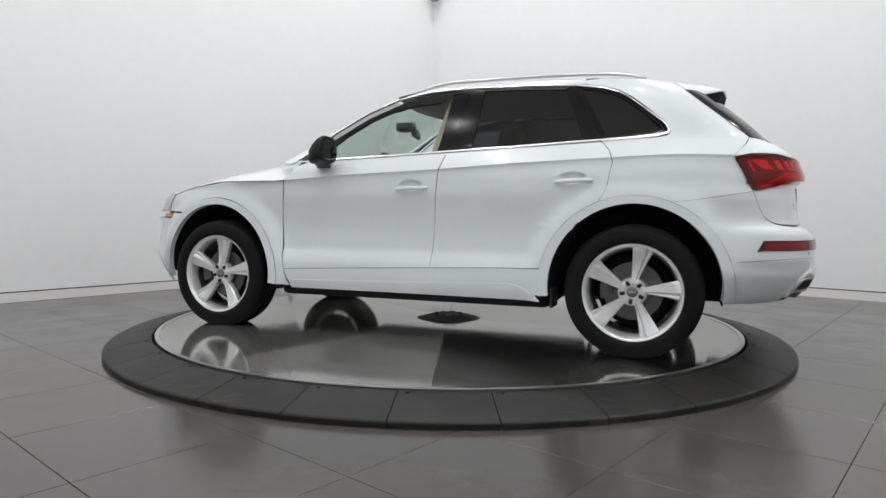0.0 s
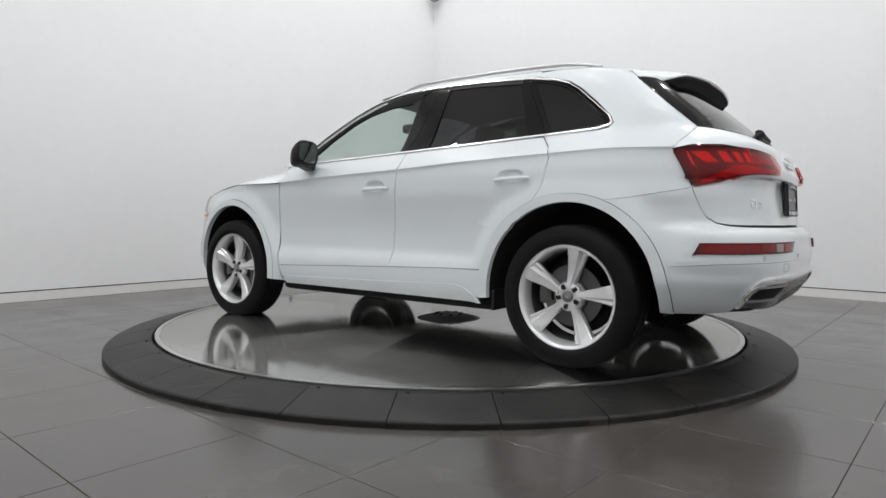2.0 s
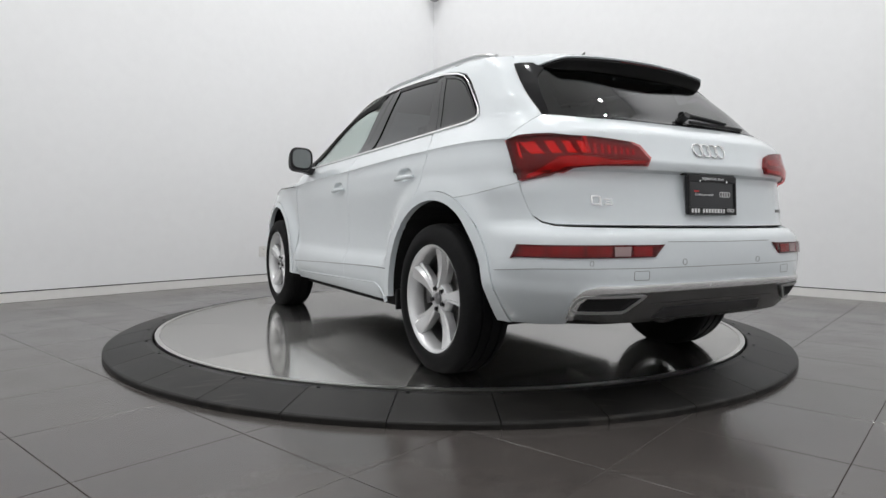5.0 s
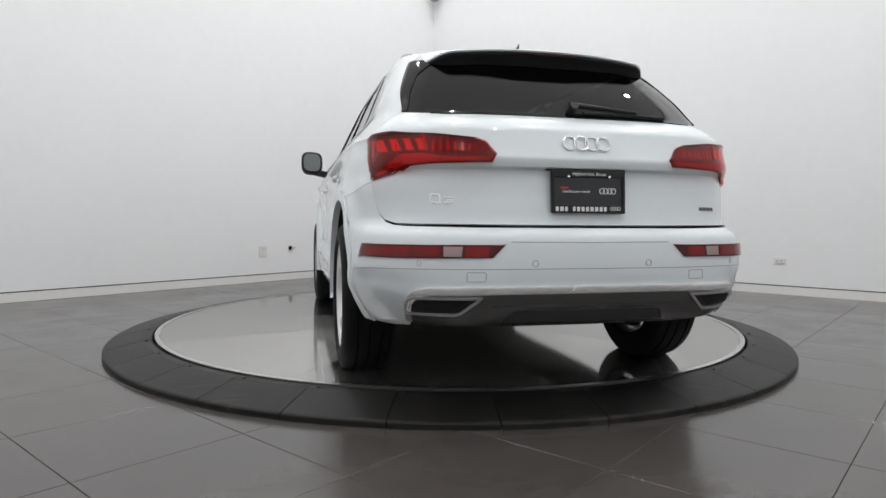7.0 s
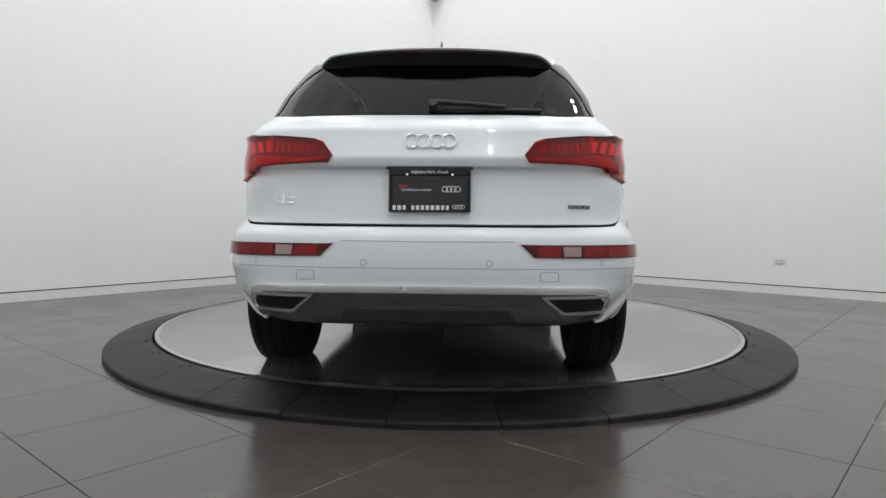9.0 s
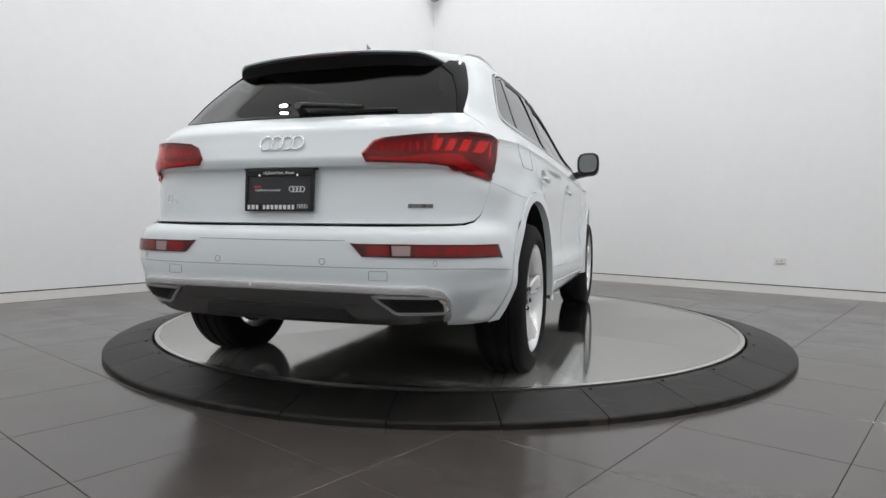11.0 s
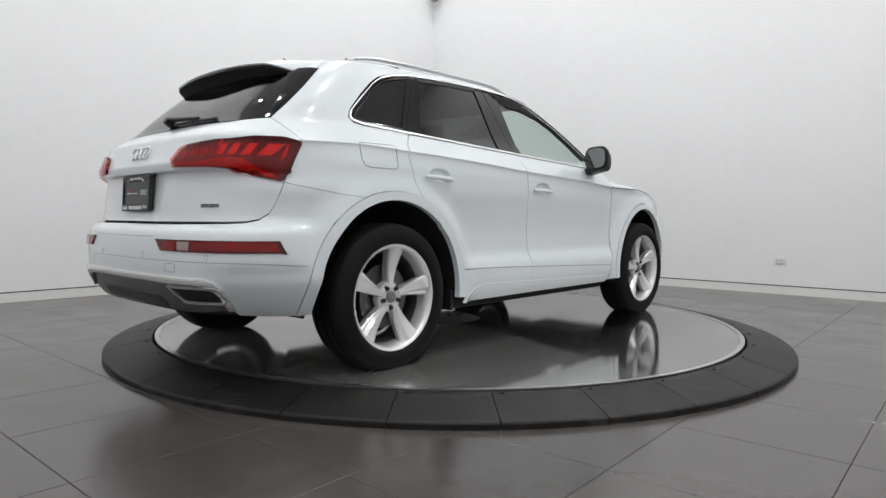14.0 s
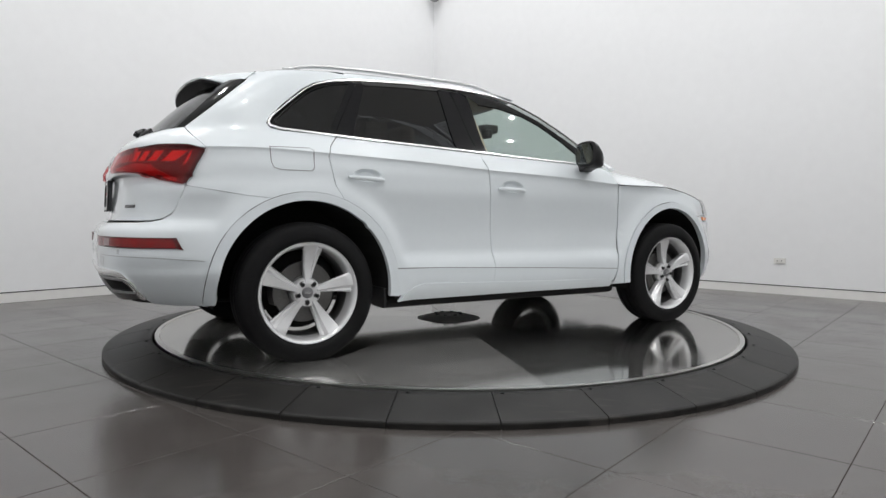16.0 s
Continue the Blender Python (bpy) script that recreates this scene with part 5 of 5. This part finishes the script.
def wheel_parts(parent):
    """One road wheel about its axle; the outer face looks to +x."""
    w = new("wheel")
    w.parent = parent
    bm = bmesh.new()
    R = 0.381
    prof = [(-0.095, 0.245), (-0.112, 0.262), (-0.117, 0.30), (-0.110, 0.345), (-0.096, 0.367), (-0.082, 0.375)]
    for x in (-0.052, 0.0, 0.052):
        prof += [(x - 0.006, R - 0.0015), (x - 0.005, R - 0.010), (x + 0.005, R - 0.010), (x + 0.006, R - 0.0015)]
        prof += [(x + 0.026, R)] if x < 0.05 else []
    prof += [(0.082, 0.375), (0.096, 0.367), (0.106, 0.352), (0.1095, 0.344), (0.115, 0.324), (0.1185, 0.30), (0.116, 0.292), (0.112, 0.283), (0.106, 0.278), (0.100, 0.274), (0.095, 0.270)]
    lathe(bm, prof, 96)
    for k in range(96):
        a = 2 * math.pi * (k + 0.3) / 96
        for sx in (-1, 1):
            box(bm, (sx * 0.062, -0.0022, 0.366), (sx * 0.097, 0.0022, 0.3705), Matrix.Rotation(a, 4, "X") @ Matrix.Rotation(sx * 0.35, 4, "Z") @ Matrix.Translation((0, 0, -0.006)))
    for v in bm.verts:
        if v.co.z < -0.340:
            v.co.x *= 1 + 0.10 * (-0.340 - v.co.z) / 0.041
            v.co.z = max(v.co.z, -0.3628)
    part("tyre", bm, TYRE, w, "black road tyre with tread grooves, flattened where it stands", smooth=True)
    bm = bmesh.new()
    lathe(bm, [(0.086, 0.277), (0.098, 0.277), (0.104, 0.272), (0.103, 0.266), (0.095, 0.257), (0.080, 0.250), (0.06, 0.245), (0.02, 0.240)], 96)
    rim = part("rim", bm, RIM, w, "bright silver five-spoke alloy rim", smooth=True)
    bm = bmesh.new()
    lathe(bm, [(0.03, 0.242), (-0.02, 0.228), (-0.07, 0.228), (-0.10, 0.245)], 64)
    part("barrel", bm, RIM_DARK, rim, "grey inner rim barrel", smooth=True)
    for k in range(5):
        bm = bmesh.new()
        # twisted wedge spokes: one bright flat face and a cut-away flank
        rows = []
        for f in np.linspace(0, 1, 9):
            r = 0.055 + 0.208 * f
            skew = 0.020 * f
            hw0 = 0.018 + 0.042 * f
            hw1 = 0.017 + 0.036 * f ** 1.3
            x = 0.072 + 0.020 * f - 0.012 * math.sin(math.pi * f)
            rows.append([(x - 0.050, -hw0 * 0.85 + skew, r), (x - 0.006, -hw0 + skew, r), (x + 0.002, -hw0 * 0.82 + skew, r), (x + 0.004, hw1 * 0.25 + skew, r),
                         (x - 0.012, hw1 * 0.62 + skew, r), (x - 0.008, hw1 * 0.95 + skew, r), (x - 0.016, hw1 * 1.15 + skew, r), (x - 0.050, hw1 + skew, r)])
        vs = loft(bm, rows, close=True)
        bm.faces.new(vs[0][::-1])
        bm.faces.new(vs[-1])
        bmesh.ops.recalc_face_normals(bm, faces=bm.faces)
        bmesh.ops.transform(bm, matrix=Matrix.Rotation(radians(72 * k), 4, "X"), verts=bm.verts)
        part("spoke", bm, RIM, rim, smooth=True)
    bm = bmesh.new()
    lathe(bm, [(0.02, 0.082), (0.055, 0.080), (0.066, 0.072), (0.070, 0.060), (0.068, 0.038), (0.066, 0.0001)], 40)
    part("hub", bm, RIM, rim, smooth=True)
    bm = bmesh.new()
    lathe(bm, [(0.064, 0.031), (0.074, 0.030), (0.076, 0.026), (0.076, 0.0001)], 32)
    cap = part("centre_cap", bm, simple_cap, rim, "grey centre cap with an emblem", smooth=True)
    for k in range(4):
        bm = bmesh.new()
        lathe(bm, [(0.0762, 0.0055), (0.0775, 0.0055), (0.0775, 0.0042), (0.0762, 0.0042)], 16, closed=True)
        bmesh.ops.translate(bm, verts=bm.verts, vec=(0, -0.012 + 0.008 * k, 0))
        part("emblem_ring", bm, CHROME, cap)
    for k in range(5):
        a = radians(72 * k + 36)
        bm = bmesh.new()
        cyl(bm, 0.0115, 0.0105, 0.016, Matrix.Translation((0.072, 0.054 * math.sin(a), 0.054 * math.cos(a))) @ pose(0, 0, 0, 0, 90, 0), 12)
        part("wheel_bolt", bm, BLACK, rim)
        bm = bmesh.new()
        cyl(bm, 0.0165, 0.0165, 0.004, Matrix.Translation((0.067, 0.054 * math.sin(a), 0.054 * math.cos(a))) @ pose(0, 0, 0, 0, 90, 0), 16)
        part("bolt_seat", bm, DISC, rim)
    bm = bmesh.new()
    lathe(bm, [(0.005, 0.075), (0.012, 0.075), (0.012, 0.165), (-0.012, 0.165), (-0.012, 0.09)], 48)
    part("brake_disc", bm, DISC, w, "grey iron brake disc")
    bm = bmesh.new()
    lathe(bm, [(0.008, 0.02), (0.030, 0.02), (0.030, 0.088), (-0.03, 0.09)], 32)
    part("disc_bell", bm, RIM_DARK, w)
    bm = bmesh.new()
    rows = []
    for k in range(9):
        a = radians(-24 + 48 * k / 8)
        rows.append([(x, -r * math.cos(a), r * math.sin(a)) for x, r in ((-0.05, 0.115), (0.036, 0.115), (0.044, 0.135), (0.040, 0.18), (-0.05, 0.185))])
    vs = loft(bm, rows, close=True)
    bm.faces.new(vs[0][::-1]), bm.faces.new(vs[-1])
    bmesh.ops.recalc_face_normals(bm, faces=bm.faces)
    part("caliper", bm, DISC, w, "grey brake caliper")
    bm = bmesh.new()
    cyl(bm, 0.21, 0.21, 0.004, pose(-0.075, 0, 0, 0, 90, 0), 48)
    part("dust_shield", bm, WELL, w)
    return w


simple_cap = simple("cap_grey", (0.18, 0.18, 0.185), 0.35, 0.6)


def build_wheels(car):
    spin = {(-1, -1.41): 9, (1, -1.41): -3, (-1, 1.388): 4, (1, 1.388): 10}
    first = None
    for (sx, y), a in spin.items():
        if first is None:
            w = first = wheel_parts(car)
        else:
            w = copy_thing(first, Matrix())
        turn = Matrix.Rotation(math.pi if sx < 0 else 0, 4, "Z") @ Matrix.Rotation(radians(a if sx > 0 else -a), 4, "X")
        w.matrix_basis = Matrix.Translation((sx * 0.808, y, 0.3575)) @ turn @ Matrix.Diagonal((1.06, 0.985, 0.985, 1))
        for c in w.children:
            if c.name.startswith("tyre"):
                c.matrix_basis = Matrix.Rotation(radians(-a if sx > 0 else a), 4, "X")


def build_under(car):
    bm = bmesh.new()
    box(bm, (-0.80, -0.93, 0.228), (0.80, 0.93, 0.31), bevel=0.03)
    box(bm, (-0.42, -1.95, 0.27), (0.42, 2.0, 0.42), bevel=0.03)
    box(bm, (-0.60, -2.20, 0.37), (0.60, -1.90, 0.46), bevel=0.03)
    part("underbody", bm, WELL, car, "black underbody trays")
    for sd in (1, -1):
        bm = bmesh.new()
        tube(bm, [(sd * 0.35, -1.0, 0.27), (sd * 0.30, -1.6, 0.29), (sd * 0.32, -2.0, 0.31)], 0.035, 12)
        part("exhaust_pipe", bm, DISC, car, "dull steel exhaust pipe", smooth=True)
    bm = bmesh.new()
    for y in HUBS:
        tube(bm, [(-0.70, y, 0.33), (0.70, y, 0.33)], 0.04, 10)
        box(bm, (-0.35, y - 0.14, 0.24), (0.35, y + 0.14, 0.40), bevel=0.04)
    part("axle", bm, WELL, car, "black axle carriers")


def build_cabin(car):
    # headliner, dash, wheel, seats and inner mirror, as far as the windows show them
    bm = bmesh.new()
    rows = []
    for k in range(21):
        y = -1.50 + 1.62 * k / 20
        z = float(EDGE(y)) - 0.045
        rows.append([(s * 0.56, y, z + 0.02 * (1 - s * s)) for s in (-1, -0.6, 0, 0.6, 1)])
    loft(bm, rows)
    part("headliner", bm, HEADLINER, car, "beige cloth headliner")
    bm = bmesh.new()
    box(bm, (-0.70, 0.42, 0.75), (0.70, 0.90, 1.135), bevel=0.06, segments=4)
    box(bm, (-0.55, 0.36, 1.02), (-0.17, 0.62, 1.185), bevel=0.045, segments=4)
    part("dashboard", bm, BLACK, car, "black dashboard with instrument hood", smooth=True)
    bm = bmesh.new()
    m = pose(-0.36, 0.27, 1.045, 64, 0, 0)
    pts = [m @ Vector((0.185 * math.cos(2 * math.pi * k / 40), 0.185 * math.sin(2 * math.pi * k / 40), 0)) for k in range(41)]
    tube(bm, pts, 0.015, 8)
    for a in (90, 210, 330):
        tube(bm, [m @ Vector((0, 0, -0.02)), m @ Vector((0.18 * math.cos(radians(a + 180)), 0.18 * math.sin(radians(a + 180)), 0))], 0.016, 8)
    tube(bm, [m @ Vector((0, 0, 0)), m @ Vector((0, 0, -0.25))], 0.03, 8)
    part("steering_wheel", bm, BLACK, car, "black steering wheel", smooth=True)
    for x, y, wd in ((-0.36, -0.28, 0.25), (0.36, -0.28, 0.25), (-0.225, -1.12, 0.18), (0.225, -1.12, 0.18)):
        seat = new("seat")
        seat.parent = car
        tagged(seat, "beige leather car seat")
        bm = bmesh.new()
        box(bm, (x - wd, y - 0.15, 0.52), (x + wd, y + 0.36, 0.66), bevel=0.05, segments=3)
        part("cushion", bm, LEATHER, seat, smooth=True)
        bm = bmesh.new()
        box(bm, (-wd, -0.07, 0), (wd, 0.07, 0.56), pose(x, y - 0.14, 0.60, 15, 0, 0), bevel=0.055, segments=3)
        part("backrest", bm, LEATHER, seat, smooth=True)
        bm = bmesh.new()
        box(bm, (-0.13, -0.05, 0), (0.13, 0.05, 0.19), pose(x, y - 0.29, 1.17 if y > -1 else 1.12, 12, 0, 0), bevel=0.045, segments=3)
        part("headrest", bm, LEATHER, seat, smooth=True)
    bm = bmesh.new()
    box(bm, (-0.125, -0.02, -0.035), (0.125, 0.02, 0.035), pose(0.0, 0.27, 1.405, -8, 0, 14), bevel=0.016, segments=3)
    o = part("inner_mirror", bm, BLACK, car, "black inner rear view mirror", smooth=True)
    bm = bmesh.new()
    box(bm, (-0.05, 0.28, 1.42), (0.05, 0.42, 1.49), bevel=0.02)
    part("mirror_foot", bm, BLACK, o)
    for sd in (1, -1):
        for y0, y1, yb0, yb1, mt in ((-0.24, -0.42, -0.16, -0.40, BEIGE), (-1.0, -1.55, -1.16, -1.66, BLACK)):
            bm = bmesh.new()
            loft(bm, [[(sd * 0.60, y0, 1.535), (sd * 0.60, y1, 1.53)], [(sd * 0.66, (y0 + yb0) / 2, 1.38), (sd * 0.66, (y1 + yb1) / 2, 1.36)], [(sd * 0.755, yb0, 1.16), (sd * 0.755, yb1, 1.16)], [(sd * 0.78, yb0, 0.95), (sd * 0.78, yb1, 0.95)]])
            part("pillar_trim", bm, mt, car, "inner pillar trim")
        bm = bmesh.new()
        box(bm, (sd * 0.74, -0.90, 0.5), (sd * 0.80, 0.75, 1.12), bevel=0.02)
        box(bm, (sd * 0.74, -1.50, 0.92), (sd * 0.79, -0.92, 1.15), bevel=0.02)
        part("door_lining", bm, BLACK, car, "black inner door lining")
    bm = bmesh.new()
    box(bm, (-0.72, -0.90, 0.45), (0.72, 0.6, 0.5))
    box(bm, (-0.40, -2.05, 0.45), (0.40, -0.85, 0.92), bevel=0.03)
    box(bm, (-0.72, -2.08, 0.96), (0.72, -1.30, 1.03), bevel=0.03)
    part("cabin_floor", bm, WELL, car, "dark cabin floor and load cover")


def build_tail_details(car):
    # plate with its frame and print
    y = float(skin(0.0, 0.86)[1])
    tilt = -6.0
    base = Matrix.Translation((0.008, y - 0.020, 0.866)) @ Matrix.Rotation(radians(90 + tilt * 0.5), 4, "X")
    bm = bmesh.new()
    box(bm, (-0.160, -0.084, -0.012), (0.160, 0.084, 0.006), base, bevel=0.006)
    pl = part("number_plate", bm, PLATE_BLACK, car, "black dealer plate in a black frame")
    bm = bmesh.new()
    for lo, hi in (((-0.162, 0.058, 0.004), (0.162, 0.086, 0.012)), ((-0.162, -0.086, 0.004), (0.162, -0.052, 0.012)), ((-0.162, -0.053, 0.004), (-0.148, 0.059, 0.012)), ((0.148, -0.053, 0.004), (0.162, 0.059, 0.012))):
        box(bm, lo, hi, base, bevel=0.003)
    part("plate_frame", bm, BLACK, pl, "black plastic plate frame")

    def words(text, size, x, yy, mat, name="lettering"):
        c = bpy.data.curves.new(name, "FONT")
        c.body, c.size, c.align_x, c.align_y, c.extrude = text, size, "CENTER", "CENTER", 0.0004
        o = new(name, c)
        me = bpy.data.meshes.new_from_object(o)
        bpy.data.objects.remove(o)
        me.materials.append(mat)
        o = new(name, me)
        o.parent = pl
        o.matrix_basis = base @ Matrix.Translation((x, yy, 0.0125))
        return o

    words("Highland Park, Illinois", 0.017, 0.0, 0.072, PRINT)
    o = words("Certified pre-owned", 0.0145, -0.055, 0.002, PRINT)
    o.matrix_basis = base @ Matrix.Translation((-0.055, 0.002, 0.0066))
    bm = bmesh.new()
    box(bm, (-0.122, 0.013, 0.006), (-0.088, 0.020, 0.0068), base)
    part("red_print", bm, REDPRINT, pl)
    # the dealer's name as plain strokes
    x = -0.146
    for wd in (0.019, 0.021, 0.018, 0.0, 0.0, 0.018, 0.020, 0.019, 0.020, 0.020, 0.021, 0.019, 0.018):
        if wd:
            bm = bmesh.new()
            box(bm, (x, -0.078, 0.012), (x + wd - 0.0065, -0.060, 0.0128), base)
            part("printed_bar", bm, PRINT, pl)
        x += wd or 0.008
    for cx, cy, r in [(0.060 + 0.0165 * k, 0.005, 0.0125) for k in range(4)] + [(0.098 + 0.011 * k, -0.066, 0.008) for k in range(4)]:
        bm = bmesh.new()
        lathe(bm, [(-0.0006, r), (0.0006, r), (0.0006, r * 0.78), (-0.0006, r * 0.78)], 24, closed=True)
        bmesh.ops.transform(bm, matrix=base @ Matrix.Translation((cx, cy, 0.0072 if cy > -0.03 else 0.0132)) @ pose(0, 0, 0, 0, 90, 0), verts=bm.verts)
        part("print_ring", bm, PRINT, pl)
    for k in (-1, 1):
        bm = bmesh.new()
        cyl(bm, 0.006, 0.005, 0.004, base @ Matrix.Translation((k * 0.09, 0.062, 0.013)), 12)
        part("screw", bm, CHROME, pl)
    # emblem rings
    for k in range(4):
        x = -0.0735 + 0.049 * k + 0.008
        yy = float(skin(w_at("x", abs(x), 1.066), 1.066)[1])
        slope = math.atan2(float(skin(0, 1.09)[1]) - float(skin(0, 1.04)[1]), 0.05)
        bm = bmesh.new()
        lathe(bm, [(0.004 * math.cos(a), 0.0300 + 0.0034 * math.sin(a)) for a in (2 * math.pi * j / 8 for j in range(8))], 40, closed=True)
        bmesh.ops.transform(bm, matrix=Matrix.Translation((x, yy - 0.006 - (0.0012 if k % 2 else 0), 1.064)) @ Matrix.Rotation(slope * -1.0, 4, "X") @ pose(0, 0, 0, 0, 0, 90), verts=bm.verts)
        part("emblem_ring", bm, CHROME, car, "chrome ring of the tail emblem", smooth=True)
    # model badges as plain strokes
    def bar(nm, x0, x1, z0, z1, mat, sd, label=""):
        return panel(nm, [("x", x0, z0), ("x", x1, z0), ("x", x1, z1), ("x", x0, z1)], mat, car, sd, off=0.003, thick=0.004, grid=0.02, gap=0.0, label=label)

    bar("badge_bar", 0.600, 0.632, 0.848, 0.854, CHROME, -1, "bright strokes of the model badge")
    bar("badge_bar", 0.593, 0.625, 0.815, 0.821, CHROME, -1)
    bar("badge_bar", 0.626, 0.632, 0.820, 0.849, CHROME, -1)
    bar("badge_bar", 0.592, 0.600, 0.812, 0.850, CHROME, -1)
    bar("badge_bar", 0.545, 0.578, 0.836, 0.841, CHROME, -1)
    bar("badge_bar", 0.545, 0.572, 0.826, 0.831, CHROME, -1)
    bar("badge_bar", 0.545, 0.578, 0.815, 0.821, CHROME, -1)
    bar("badge_plate", 0.560, 0.652, 0.797, 0.812, SILVER, 1, "small grey drive badge")
    bar("badge_bar", 0.568, 0.644, 0.801, 0.808, BLACK, 1)
    # ledge shadow line put in as a black strip, with lid switch and plate lamps
    bm = bmesh.new()
    yy = float(skin(0, 0.946)[1])
    box(bm, (-0.17, yy - 0.020, 0.951), (0.18, yy + 0.02, 0.959), bevel=0.003)
    part("shadow_and_lamp_strip", bm, BLACK, car, "black strip drawn for the ledge's shadow line, with plate lamps and latch button")
    bm = bmesh.new()
    box(bm, (0.05, yy - 0.018, 0.944), (0.11, yy - 0.002, 0.954), bevel=0.004)
    part("camera_pod", bm, BLACK, car, "small black camera pod")
    # parking sensors and tow covers
    for sd, xs in ((1, (0.245, 0.69)), (-1, (0.245, 0.69))):
        for x in xs:
            rs = 0.0125 if x < 0.5 else 0.010
            pts = [("x", x + rs * (0.7 if x > 0.5 else 1) * math.cos(radians(30 * k)), 0.583 + rs * math.sin(radians(30 * k))) for k in range(12)]
            strip("parking_sensor", pts, 0.0026 if x < 0.5 else 0.0018, JOINT_SHADE, car, sd, lift=0.001, thick=0.003, closed=True, step=0.01, label="round white parking sensor")
        strip("tow_cover", [("x", 0.445, 0.55), ("x", 0.51, 0.55), ("x", 0.514, 0.546), ("x", 0.514, 0.518), ("x", 0.51, 0.514), ("x", 0.445, 0.514), ("x", 0.441, 0.518), ("x", 0.441, 0.546)], 0.0024, JOINT_SHADE, car, sd, lift=0.0006, thick=0.003, closed=True, step=0.01, label="square towing eye cover")
        # bumper creases: their shade painted on as thin grey beads
        strip("bumper_crease_shade", [("x", 0.0, 0.562), ("x", 0.6, 0.562), ("x", 0.76, 0.561), ("y", -2.14, 0.557), ("y", -1.93, 0.540)], 0.0028, JOINT_SHADE, car, sd, lift=0.0004, thick=0.003)
        strip("bumper_crease_shade", [("x", 0.0, 0.665), ("x", 0.34, 0.667)], 0.0028, JOINT_SHADE, car, sd, lift=0.0004, thick=0.003)
    # wiper
    yg = float(skin(0, 1.215)[1])
    bm = bmesh.new()
    cyl(bm, 0.021, 0.018, 0.05, Matrix.Translation((0.01, yg - 0.02, 1.228)) @ Matrix.Rotation(radians(60), 4, "X"), 20)
    wp = part("rear_wiper", bm, BLACK, car, "black rear wiper parked along the glass", smooth=True)
    bm = bmesh.new()
    path = []
    for k in range(13):
        f = k / 12
        x = 0.0 + 0.31 * f
        z = 1.246 - 0.022 * f
        path.append((x, float(skin(w_at("x", x, z), z)[1]) - 0.042 + 0.012 * f, z))
    tube(bm, path, [0.019 - 0.008 * k / 12 for k in range(13)], 10, 0.7)
    part("wiper_arm", bm, BLACK, wp, smooth=True)
    bm = bmesh.new()
    path = []
    for k in range(17):
        f = k / 16
        x = 0.06 + 0.40 * f
        z = 1.213 - 0.004 * f
        path.append((x, float(skin(w_at("x", x, z), z)[1]) - 0.014, z))
    tube(bm, path, 0.008, 8)
    part("wiper_blade", bm, BLACK, wp, smooth=True)


def build_car():
    car = empty("car", "glossy white compact sport utility car parked on the steel turntable", "car")
    build_body(car)
    build_mirrors(car)
    build_wheels(car)
    build_under(car)
    build_cabin(car)
    build_tail_details(car)
    return car

# ---------------- assembly ----------------
build_room()
build_lamps()
build_wall_things()
build_corner_camera()
table = build_turntable()
build_ramp()
car = build_car()
build_floor()

ANGLES = ((0.0, 69.85), (0.5, 65.62), (1.0, 61.68), (1.5, 57.87), (2.0, 54.12), (2.5, 50.35), (3.0, 46.53), (3.5, 42.66), (4.0, 38.72),
          (4.5, 34.7), (5.0, 30.65), (5.5, 26.58), (6.0, 22.5), (6.5, 18.43), (7.0, 14.33), (7.5, 10.26), (8.0, 6.2), (8.5, 2.17), (9.0, -1.85),
          (9.5, -5.84), (10.0, -9.82), (10.5, -13.8), (11.0, -17.8), (11.5, -21.82), (12.0, -25.82), (12.5, -29.83), (13.0, -33.86),
          (13.5, -37.9), (14.0, -41.96), (14.5, -46.06), (15.0, -50.19), (15.5, -54.41), (16.0, -58.71))


def motions():
    """The turntable turns at an even pace and carries the car."""
    off = Vector((-0.0125, 0.006, 0.0))
    for thing, shift in ((table, Vector((0, 0, 0))), (car, off)):
        walk(thing, [(t, Matrix.Rotation(radians(a), 4, "Z") @ Matrix.Translation(shift)) for t, a in ANGLES])


motions()
